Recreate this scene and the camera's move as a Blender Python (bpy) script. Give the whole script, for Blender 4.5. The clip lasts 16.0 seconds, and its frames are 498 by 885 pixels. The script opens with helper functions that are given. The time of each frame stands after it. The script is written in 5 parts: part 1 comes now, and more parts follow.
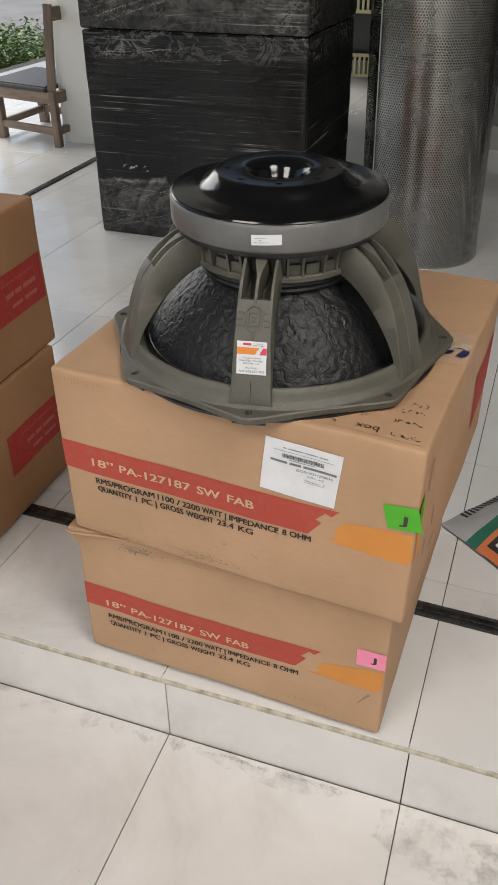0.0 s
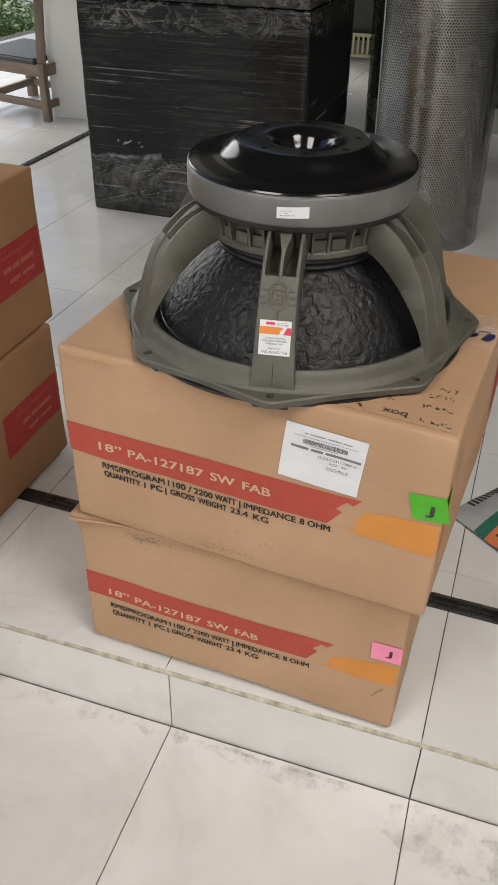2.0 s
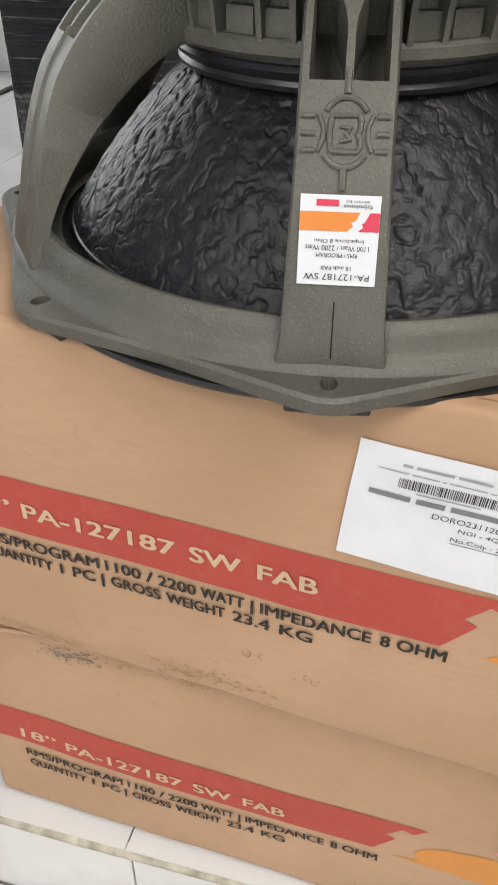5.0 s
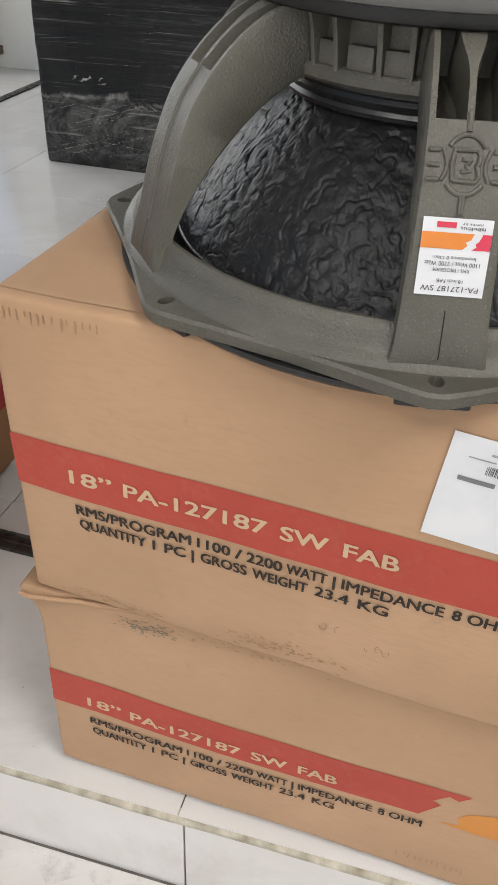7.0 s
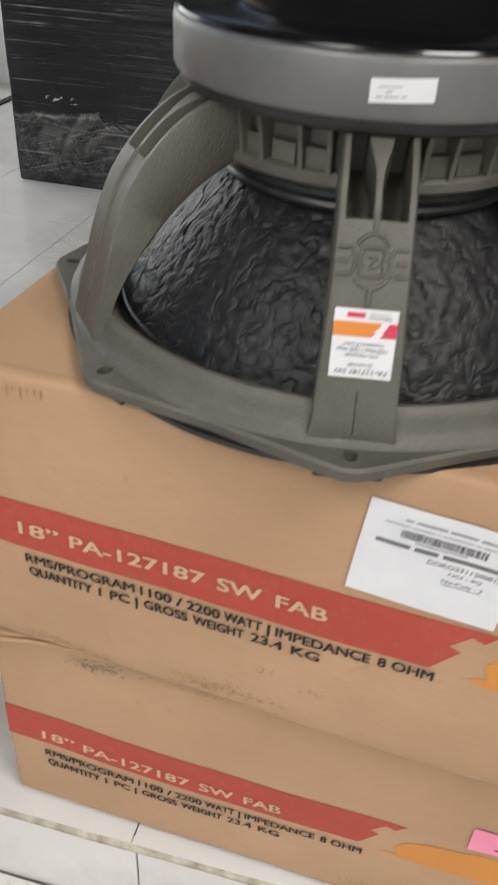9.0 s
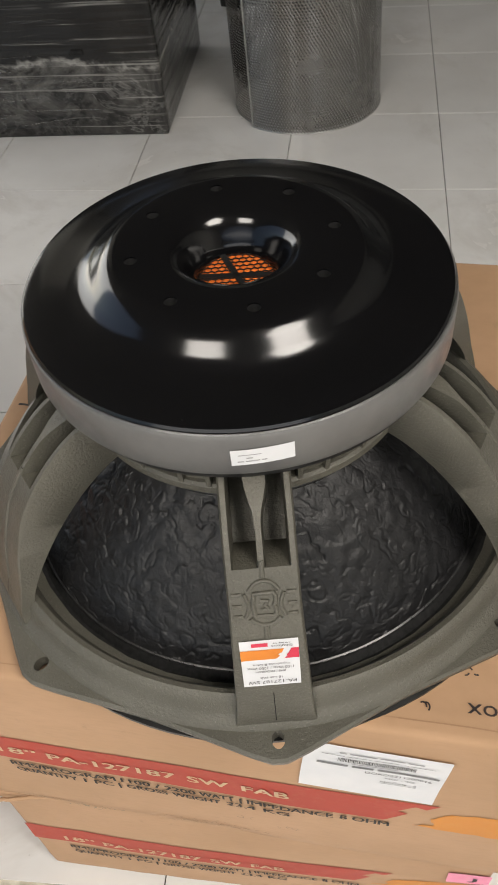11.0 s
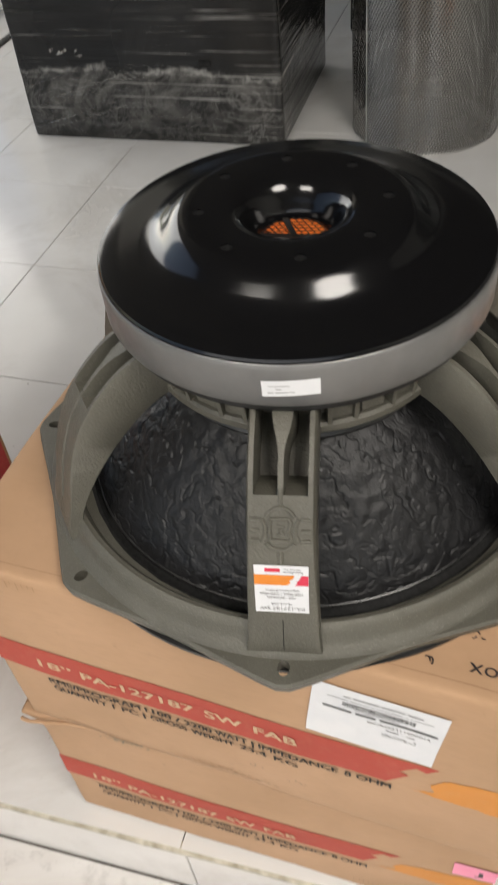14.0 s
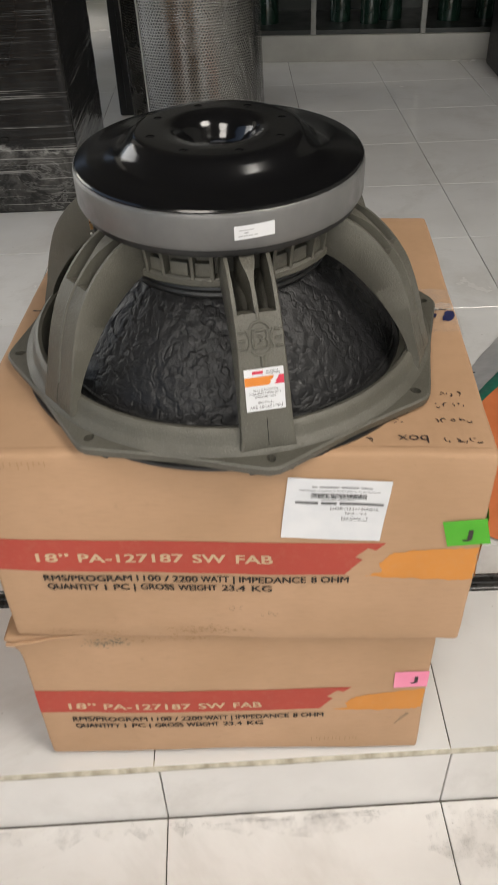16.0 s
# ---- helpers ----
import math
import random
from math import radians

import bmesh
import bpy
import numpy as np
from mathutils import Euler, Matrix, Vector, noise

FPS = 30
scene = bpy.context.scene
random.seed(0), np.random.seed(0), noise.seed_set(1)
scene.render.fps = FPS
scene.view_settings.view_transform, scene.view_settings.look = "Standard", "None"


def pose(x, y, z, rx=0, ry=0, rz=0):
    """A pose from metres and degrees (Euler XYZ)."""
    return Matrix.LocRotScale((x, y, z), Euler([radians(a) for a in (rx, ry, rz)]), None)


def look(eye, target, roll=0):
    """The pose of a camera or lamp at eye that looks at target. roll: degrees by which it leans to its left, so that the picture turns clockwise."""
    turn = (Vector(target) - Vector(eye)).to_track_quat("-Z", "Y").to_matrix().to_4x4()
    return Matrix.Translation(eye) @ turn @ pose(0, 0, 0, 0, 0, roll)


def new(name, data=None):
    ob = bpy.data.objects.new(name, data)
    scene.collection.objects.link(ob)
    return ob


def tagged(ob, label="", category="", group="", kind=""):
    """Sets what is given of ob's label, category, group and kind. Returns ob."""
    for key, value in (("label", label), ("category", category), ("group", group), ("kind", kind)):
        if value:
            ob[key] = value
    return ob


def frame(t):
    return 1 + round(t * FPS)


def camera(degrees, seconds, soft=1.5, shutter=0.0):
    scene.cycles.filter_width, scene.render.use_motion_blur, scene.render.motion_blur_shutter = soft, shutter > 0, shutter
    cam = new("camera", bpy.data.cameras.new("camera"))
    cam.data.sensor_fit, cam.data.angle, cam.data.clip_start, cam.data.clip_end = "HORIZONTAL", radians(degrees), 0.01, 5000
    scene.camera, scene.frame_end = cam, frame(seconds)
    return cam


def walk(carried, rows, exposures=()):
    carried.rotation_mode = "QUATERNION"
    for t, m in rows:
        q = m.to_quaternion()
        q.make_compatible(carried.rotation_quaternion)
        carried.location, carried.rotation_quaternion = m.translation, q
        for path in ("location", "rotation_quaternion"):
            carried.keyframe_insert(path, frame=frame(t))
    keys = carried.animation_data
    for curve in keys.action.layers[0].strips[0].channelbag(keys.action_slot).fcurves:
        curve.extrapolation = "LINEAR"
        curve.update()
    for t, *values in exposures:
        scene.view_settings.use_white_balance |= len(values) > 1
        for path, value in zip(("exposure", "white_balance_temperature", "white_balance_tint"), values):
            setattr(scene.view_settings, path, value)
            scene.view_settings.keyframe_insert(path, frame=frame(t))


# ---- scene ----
cam = camera(34.9, 16.0, soft=0.9, shutter=0.35)
PATH = [
    (0, (0.4037, -0.7507, 1.0322), (-0.1413, 0.8132, -0.0891), -0.42),
    (0.5, (0.4031, -0.7470, 1.0292), (-0.1481, 0.8064, -0.1036), -0.76),
    (1, (0.3989, -0.7468, 1.0301), (-0.1559, 0.7992, -0.1110), -0.95),
    (1.5, (0.3855, -0.7394, 1.0226), (-0.1522, 0.8069, -0.1262), -0.09),
    (2, (0.3507, -0.7281, 1.0068), (-0.1435, 0.8288, -0.1473), 1.14),
    (2.5, (0.3256, -0.6956, 0.9900), (-0.1026, 0.8787, -0.1668), 2.29),
    (3, (0.3065, -0.5853, 0.9650), (-0.0933, 0.9889, -0.2021), 2.20),
    (3.5, (0.2827, -0.4063, 0.9226), (-0.1243, 1.1544, -0.2599), 1.67),
    (4, (0.2632, -0.3434, 0.8712), (-0.1515, 1.2058, -0.3238), 1.93),
    (4.5, (0.2074, -0.3032, 0.7592), (-0.1915, 1.2440, -0.4438), 1.08),
    (5, (0.1929, -0.3291, 0.7425), (-0.2149, 1.2347, -0.4358), 0.24),
    (7.3, (0.1393, -0.3931, 0.7662), (-0.2412, 1.1831, -0.4047), 2.92),
    (7.5, (0.1391, -0.3944, 0.7629), (-0.2358, 1.1880, -0.4014), 3.30),
    (8, (0.1392, -0.3939, 0.7627), (-0.2192, 1.1950, -0.3979), 3.93),
    (8.5, (0.1466, -0.3938, 0.7664), (-0.2098, 1.1937, -0.3966), 3.93),
    (9, (0.1696, -0.3869, 0.8137), (-0.1696, 1.2046, -0.3491), 3.48),
    (9.2, (0.1856, -0.3832, 0.8514), (-0.1661, 1.2059, -0.3110), 2.77),
    (11.3, (0.1849, -0.2015, 1.0415), (-0.0021, 1.0894, -0.4746), -8.23),
    (11.5, (0.1983, -0.1984, 1.0382), (0.0764, 1.0782, -0.4965), -7.72),
    (12, (0.2191, -0.2069, 1.0445), (0.1357, 1.0677, -0.4945), -7.20),
    (12.5, (0.2359, -0.2131, 1.0422), (-0.0247, 1.0545, -0.4827), -6.49),
    (13, (0.2505, -0.2314, 1.0257), (-0.1492, 1.0121, -0.4888), -7.03),
    (13.5, (0.2578, -0.2633, 1.0246), (-0.2256, 0.9657, -0.4774), -8.85),
    (14, (0.2301, -0.2759, 1.0285), (-0.2306, 1.0610, -0.3859), -6.24),
    (14.2, (0.2030, -0.2955, 1.0238), (-0.1749, 1.1403, -0.3161), -4.83),
    (14.5, (0.1483, -0.3483, 1.0105), (-0.0251, 1.1528, -0.2997), -4.35),
    (15, (0.0916, -0.4005, 0.9973), (0.1329, 1.1107, -0.3122), -3.21),
    (15.5, (0.1047, -0.4349, 1.0051), (0.1786, 1.0918, -0.2848), -2.28),
    (16, (0.1191, -0.5507, 1.0012), (0.1560, 0.9984, -0.2633), -2.19),
]
walk(cam, [(t, look(eye, target, roll)) for t, eye, target, roll in PATH], exposures=[(0, 0.10, 6700, 10), (3.5, 0.18, 6700, 10), (5, 0.42, 6500, 10), (7.5, 0.26, 6500, 10), (9, 0.27, 6550, 10), (11.5, 0.43, 6900, 10), (12.5, 0.41, 6900, 10), (13.5, 0.28, 6900, 10), (14.5, 0.55, 6750, 10), (16, 0.30, 6850, 10)])

# ---------------------------------------------------------------- light
world = bpy.data.worlds.new("overcast_sky")
scene.world = world
world.use_nodes = True
wn = world.node_tree
sky = wn.nodes.new("ShaderNodeTexSky")
sky.sky_type, sky.sun_disc = "NISHITA", False
sky.sun_elevation, sky.sun_rotation = radians(54), radians(-51)
wn.links.new(sky.outputs[0], wn.nodes["Background"].inputs[0])
wn.nodes["Background"].inputs[1].default_value = 0.09

sun = new("sun", bpy.data.lights.new("sun", "SUN"))
sun.data.energy, sun.data.angle, sun.data.color = 2.2, radians(20), (1.0, 0.96, 0.9)
sun.matrix_world = look((-5, 4, 9), (0, 0, 0))


def opening_light(name, place, target, sx, sy, power, colour):
    lamp = new(name, bpy.data.lights.new(name, "AREA"))
    lamp.data.shape, lamp.data.size, lamp.data.size_y = "RECTANGLE", sx, sy
    lamp.data.energy, lamp.data.color = power, colour
    lamp.matrix_world = look(place, target)
    return lamp


# daylight through the two roof openings over the terrace, the open front and the open side
opening_light("roof_opening_light_a", (1.60, -1.05, 3.0), (1.25, -0.6, 0.0), 1.2, 1.2, 66, (1.0, 0.965, 0.92))
opening_light("roof_opening_light_b", (-0.85, -2.15, 3.0), (-0.6, -1.4, 0.0), 1.3, 1.0, 50, (1.0, 0.965, 0.92))
opening_light("front_opening_light", (0.0, -4.3, 1.4), (0, 0, 0.7), 6.0, 2.4, 52, (1.0, 0.965, 0.92))
opening_light("side_opening_light", (-3.5, 3.1, 1.6), (0, 2.2, 0.0), 2.5, 2.4, 46, (1.0, 0.98, 0.93))



# ---------------------------------------------------------------- materials
class Nodes:
    def __init__(self, name):
        self.mat = bpy.data.materials.new(name)
        self.mat.use_nodes = True
        self.t = self.mat.node_tree
        self.bsdf = self.t.nodes["Principled BSDF"]
        self.coord = self.t.nodes.new("ShaderNodeTexCoord").outputs["Object"]

    def node(self, kind, **inputs):
        n = self.t.nodes.new(kind)
        for key, value in inputs.items():
            self.put(n.inputs[key.replace("_", " ")], value)
        return n

    def put(self, socket, value):
        if isinstance(value, bpy.types.NodeSocket):
            self.t.links.new(value, socket)
        else:
            socket.default_value = value

    def noise(self, scale, detail=4.0, rough=0.55, vector=None, distortion=0.0):
        n = self.node("ShaderNodeTexNoise", Scale=scale, Detail=detail, Roughness=rough, Distortion=distortion)
        self.put(n.inputs["Vector"], vector or self.coord)
        return n.outputs["Fac"]

    def ramp(self, fac, *stops):
        n = self.node("ShaderNodeValToRGB", Fac=fac)
        while len(n.color_ramp.elements) < len(stops):
            n.color_ramp.elements.new(0.5)
        for e, (p, c) in zip(n.color_ramp.elements, stops):
            e.position, e.color = p, c if len(c) == 4 else (*c, 1)
        return n.outputs["Color"]

    def mix(self, fac, a, b, mode="MIX"):
        n = self.t.nodes.new("ShaderNodeMix")
        n.data_type, n.blend_type = "RGBA", mode
        self.put(n.inputs[0], fac)
        self.put(n.inputs[6], a if isinstance(a, bpy.types.NodeSocket) or len(a) == 4 else (*a, 1))
        self.put(n.inputs[7], b if isinstance(b, bpy.types.NodeSocket) or len(b) == 4 else (*b, 1))
        return n.outputs[2]

    def math(self, op, a, b=0.0, c=0.0):
        n = self.t.nodes.new("ShaderNodeMath")
        n.operation = op
        for s, v in zip(n.inputs, (a, b, c)):
            self.put(s, v)
        return n.outputs[0]

    def bump(self, height, strength, distance, normal=None):
        n = self.node("ShaderNodeBump", Height=height, Strength=strength, Distance=distance)
        if normal:
            self.put(n.inputs["Normal"], normal)
        self.put(self.bsdf.inputs["Normal"], n.outputs[0])
        return n.outputs[0]

    def set(self, **inputs):
        for key, value in inputs.items():
            s = self.bsdf.inputs[key.replace("_", " ")]
            if key == "Base_Color" and not isinstance(value, bpy.types.NodeSocket) and len(value) == 3:
                value = (*value, 1)
            self.put(s, value)
        return self

    def mapped(self, scale=(1, 1, 1), rot=(0, 0, 0)):
        n = self.node("ShaderNodeMapping", Vector=self.coord)
        n.inputs["Scale"].default_value = scale
        n.inputs["Rotation"].default_value = rot
        return n.outputs[0]

    def info(self, key):
        return self.t.nodes.new("ShaderNodeObjectInfo").outputs[key]


def speckled(name, a, b, scale, rough, metal=0.0, bump=0.0, bscale=200.0, dist=0.001, detail=5.0):
    m = Nodes(name)
    col = m.ramp(m.noise(scale, detail), (0.3, a), (0.7, b))
    r = m.ramp(m.noise(scale * 3.1), (0.3, (rough * 0.8,) * 3), (0.7, (min(1, rough * 1.2),) * 3))
    m.set(Base_Color=col, Roughness=r, Metallic=metal)
    if bump:
        m.bump(m.noise(bscale, 3.0), bump, dist)
    return m.mat


def tile_material(name, a, b, rough):
    m = Nodes(name)
    place = m.t.nodes.new("ShaderNodeNewGeometry").outputs["Position"]
    cloud = m.ramp(m.noise(5.0, 5.0, 0.55, place), (0.3, a), (0.75, b))
    shade = m.math("ADD", m.math("MULTIPLY", m.info("Random"), 0.06), 0.94)
    shade_rgb = m.node("ShaderNodeCombineColor", Red=shade, Green=shade, Blue=shade).outputs[0]
    col = m.mix(1.0, cloud, shade_rgb, "MULTIPLY")
    spot = m.t.nodes.new("ShaderNodeNewGeometry").outputs["Position"]
    smudge = m.ramp(m.noise(2.3, 6.0, 0.7, spot, 0.6), (0.52, (0, 0, 0)), (0.78, (1, 1, 1)))
    specks = m.ramp(m.noise(75.0, 2.0, 0.55, spot), (0.74, (0, 0, 0)), (0.78, (1, 1, 1)))
    col = m.mix(m.math("MULTIPLY", smudge, 0.55), col, (0.40, 0.365, 0.32))
    col = m.mix(m.math("MULTIPLY", specks, 0.5), col, (0.2, 0.18, 0.15))
    m.set(Base_Color=col, Roughness=m.ramp(smudge, (0.0, (rough,) * 3), (1.0, (rough + 0.3,) * 3)))
    m.bump(m.noise(7.0, 2.0), 0.04, 0.004)
    return m.mat


def cardboard_material(name, a, b):
    m = Nodes(name)
    fibre = m.noise(1.0, 6.0, 0.65, m.mapped((60, 60, 300)))
    cloud = m.noise(6.0, 4.0, 0.5)
    base = m.ramp(cloud, (0.3, a), (0.72, b))
    col = m.mix(m.math("MULTIPLY", m.ramp(fibre, (0.45, (0, 0, 0)), (0.75, (1, 1, 1))), 0.22), base, tuple(c * 0.75 for c in a))
    scuff = m.ramp(m.noise(14.0, 6.0, 0.75, distortion=0.8), (0.64, (0, 0, 0)), (0.74, (1, 1, 1)))
    col = m.mix(m.math("MULTIPLY", scuff, 0.3), col, (0.2, 0.13, 0.075))
    m.set(Base_Color=col, Roughness=0.72, Specular_IOR_Level=0.3)
    n = m.bump(m.noise(1.0, 2.0, 0.5, m.mapped((260, 260, 4))), 0.10, 0.0006)
    m.bump(m.noise(9.0, 4.0), 0.22, 0.006, n)
    return m.mat


def print_material(name, ink, board, wear):
    """Ink on cardboard, thin where the board's fibre shows through."""
    m = Nodes(name)
    thin = m.ramp(m.noise(120.0, 4.0, 0.7), (0.5, (0, 0, 0)), (0.8, (1, 1, 1)))
    patch = m.ramp(m.noise(9.0, 3.0), (0.3, tuple(c * 0.88 for c in ink)), (0.7, ink))
    m.set(Base_Color=m.mix(m.math("MULTIPLY", thin, wear), patch, board), Roughness=0.62, Specular_IOR_Level=0.3)
    m.bump(m.noise(9.0, 4.0), 0.2, 0.006)
    return m.mat


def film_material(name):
    """Stretch film drawn tight in bands round a black cabinet; pale colour paints its whitened creases and its
    highlights.
    """
    m = Nodes(name)
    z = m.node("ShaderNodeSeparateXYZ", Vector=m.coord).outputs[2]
    bands = m.noise(1.0, 3.0, 0.5, m.mapped((1.1, 1.1, 26), (0.03, 0.05, 0)))
    fine = m.noise(1.0, 4.0, 0.6, m.mapped((1.6, 1.6, 95), (0.02, 0.04, 0)))
    tilted = m.noise(1.0, 4.0, 0.6, m.mapped((2.2, 2.2, 70), (0.1, 0.22, 0)))
    patchy = m.ramp(m.noise(2.6, 3.0, 0.55, distortion=0.6), (0.44, (0, 0, 0)), (0.60, (1, 1, 1)))
    patchy_b = m.ramp(m.noise(1.9, 3.0, 0.55, m.mapped((1, 1, 1.5), (0.4, 0.2, 0.8)), 0.6), (0.50, (0, 0, 0)), (0.64, (1, 1, 1)))
    # pale streaks: whitened creases and glossy highlights, both put into the base colour
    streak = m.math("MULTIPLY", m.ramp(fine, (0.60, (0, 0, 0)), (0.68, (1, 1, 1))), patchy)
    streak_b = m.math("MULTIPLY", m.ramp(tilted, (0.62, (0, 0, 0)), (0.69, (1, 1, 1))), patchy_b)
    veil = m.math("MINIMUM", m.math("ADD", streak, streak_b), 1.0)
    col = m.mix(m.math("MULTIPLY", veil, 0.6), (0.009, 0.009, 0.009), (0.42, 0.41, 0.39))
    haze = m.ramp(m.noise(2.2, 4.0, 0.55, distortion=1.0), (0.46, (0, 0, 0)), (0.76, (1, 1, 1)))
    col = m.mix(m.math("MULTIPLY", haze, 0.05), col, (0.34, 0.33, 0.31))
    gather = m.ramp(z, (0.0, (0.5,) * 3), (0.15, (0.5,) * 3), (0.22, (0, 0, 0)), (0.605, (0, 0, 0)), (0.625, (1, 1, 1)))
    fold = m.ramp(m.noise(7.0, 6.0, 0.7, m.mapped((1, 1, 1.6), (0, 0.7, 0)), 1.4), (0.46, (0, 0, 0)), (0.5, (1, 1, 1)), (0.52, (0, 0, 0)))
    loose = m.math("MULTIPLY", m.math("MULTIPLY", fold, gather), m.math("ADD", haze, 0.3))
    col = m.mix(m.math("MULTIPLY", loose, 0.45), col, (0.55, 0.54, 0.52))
    wander = m.math("ADD", z, m.math("MULTIPLY", m.math("SUBTRACT", m.noise(5.0, 6.0, 0.65, distortion=0.6), 0.5), 0.16))
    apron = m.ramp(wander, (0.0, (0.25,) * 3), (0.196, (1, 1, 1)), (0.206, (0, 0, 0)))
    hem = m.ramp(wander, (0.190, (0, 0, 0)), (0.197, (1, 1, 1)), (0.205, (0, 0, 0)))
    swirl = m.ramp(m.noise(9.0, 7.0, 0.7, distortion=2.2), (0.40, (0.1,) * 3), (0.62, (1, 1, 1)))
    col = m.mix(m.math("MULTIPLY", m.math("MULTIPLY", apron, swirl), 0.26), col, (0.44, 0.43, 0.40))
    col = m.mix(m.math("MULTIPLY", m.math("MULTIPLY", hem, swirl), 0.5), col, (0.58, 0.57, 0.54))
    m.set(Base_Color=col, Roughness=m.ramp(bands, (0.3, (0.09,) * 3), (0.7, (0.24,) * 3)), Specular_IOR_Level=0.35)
    n = m.bump(bands, 0.5, 0.014)
    n = m.bump(fine, 0.35, 0.003, n)
    m.bump(m.noise(6.0, 5.0, 0.6, distortion=1.0), 0.3, 0.012, n)
    return m.mat


def perforated_material(name):
    """Rolled steel sheet with real round holes in a staggered grid, 9 mm apart."""
    m = Nodes(name)
    uv = m.t.nodes.new("ShaderNodeTexCoord").outputs["UV"]
    sep = m.node("ShaderNodeSeparateXYZ", Vector=uv)
    u, v = m.math("DIVIDE", sep.outputs[0], 0.0086), m.math("DIVIDE", sep.outputs[1], 0.0075)
    row = m.math("FLOOR", v)
    shift = m.math("MULTIPLY", m.math("MODULO", row, 2.0), 0.5)
    du = m.math("SUBTRACT", m.math("FRACT", m.math("ADD", u, shift)), 0.5)
    dv = m.math("MULTIPLY", m.math("SUBTRACT", m.math("FRACT", v), 0.5), 0.863)
    d = m.math("SQRT", m.math("ADD", m.math("MULTIPLY", du, du), m.math("MULTIPLY", dv, dv)))
    hole = m.math("LESS_THAN", d, 0.32)
    col = m.ramp(m.noise(4.0, 4.0), (0.3, (0.28, 0.275, 0.265)), (0.7, (0.37, 0.36, 0.345)))
    m.set(Base_Color=col, Metallic=1.0, Roughness=m.ramp(m.noise(9.0), (0.3, (0.2,) * 3), (0.7, (0.3,) * 3)))
    clear = m.t.nodes.new("ShaderNodeBsdfTransparent").outputs[0]
    mixed = m.t.nodes.new("ShaderNodeMixShader")
    m.put(mixed.inputs[0], hole)
    m.t.links.new(m.bsdf.outputs[0], mixed.inputs[1])
    m.t.links.new(clear, mixed.inputs[2])
    m.t.links.new(mixed.outputs[0], m.t.nodes["Material Output"].inputs["Surface"])
    return m.mat


def wood_material(name, a, b):
    m = Nodes(name)
    grain = m.noise(1.0, 5.0, 0.6, m.mapped((40, 40, 5)))
    m.set(Base_Color=m.ramp(grain, (0.3, a), (0.7, b)), Roughness=0.6)
    m.bump(grain, 0.2, 0.002)
    return m.mat


def cone_material(name):
    m = Nodes(name)
    veins = m.noise(150.0, 5.0, 0.65, distortion=1.4)
    m.set(Base_Color=m.ramp(veins, (0.3, (0.007, 0.007, 0.0075)), (0.7, (0.015, 0.015, 0.016))), Roughness=m.ramp(veins, (0.3, (0.36,) * 3), (0.7, (0.50,) * 3)), Specular_IOR_Level=0.34)
    n = m.bump(veins, 0.35, 0.0012)
    m.bump(m.noise(600.0, 3.0), 0.3, 0.0005, n)
    return m.mat


def casting_material(name, a, b):
    """Sand-textured grey-olive powder coat on cast aluminium."""
    m = Nodes(name)
    col = m.ramp(m.noise(18.0, 4.0), (0.3, a), (0.7, b))
    spark = m.ramp(m.noise(900.0, 2.0), (0.62, (0, 0, 0)), (0.7, (1, 1, 1)))
    col = m.mix(m.math("MULTIPLY", spark, 0.35), col, (0.26, 0.25, 0.21))
    m.set(Base_Color=col, Roughness=m.ramp(m.noise(60.0), (0.3, (0.40,) * 3), (0.7, (0.54,) * 3)), Metallic=0.1)
    n = m.bump(m.noise(520.0, 3.0), 0.9, 0.0008)
    m.bump(m.noise(60.0, 3.0), 0.2, 0.001, n)
    return m.mat


def gloss_black(name):
    m = Nodes(name)
    dust = m.ramp(m.noise(500.0, 2.0), (0.72, (0, 0, 0)), (0.76, (1, 1, 1)))
    m.set(Base_Color=m.mix(m.math("MULTIPLY", dust, 0.12), (0.004, 0.004, 0.0045), (0.2, 0.2, 0.2)), Roughness=m.ramp(m.noise(6.0, 4.0), (0.3, (0.12,) * 3), (0.7, (0.165,) * 3)), Specular_IOR_Level=0.5)
    return m.mat


def film_clear(name, low=0.12, high=0.55):
    m = Nodes(name)
    m.set(Base_Color=(0.8, 0.78, 0.74), Roughness=0.12, Alpha=m.ramp(m.noise(60.0, 5.0, 0.7, distortion=1.0), (0.4, (low,) * 3), (0.65, (high,) * 3)))
    m.bump(m.noise(140.0, 4.0), 0.5, 0.002)
    return m.mat


BOARD = (0.50, 0.315, 0.175)
M_TILE = tile_material("white_glazed_tile", (0.70, 0.69, 0.67), (0.78, 0.775, 0.76), 0.14)
M_TILE_LOW = tile_material("worn_white_tile", (0.64, 0.61, 0.58), (0.75, 0.725, 0.70), 0.34)
M_GROUT = speckled("dark_grout", (0.07, 0.062, 0.055), (0.16, 0.145, 0.125), 40, 0.9, bump=0.3)
M_MORTAR = speckled("stained_mortar", (0.22, 0.19, 0.13), (0.62, 0.58, 0.48), 38, 0.85, bump=0.6, bscale=120, dist=0.002)
M_CARD = cardboard_material("brown_cardboard", (0.40, 0.245, 0.140), (0.49, 0.305, 0.185))
# darker, redder cardboard: the left stack's shade is put into its colour
M_CARD_SHADED = cardboard_material("shaded_cardboard", (0.29, 0.155, 0.075), (0.37, 0.205, 0.10))
M_RED = print_material("red_ink", (0.43, 0.066, 0.045), BOARD, 0.12)
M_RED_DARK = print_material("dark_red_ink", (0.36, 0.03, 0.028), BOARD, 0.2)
M_INK = print_material("black_ink", (0.028, 0.022, 0.018), BOARD, 0.08)
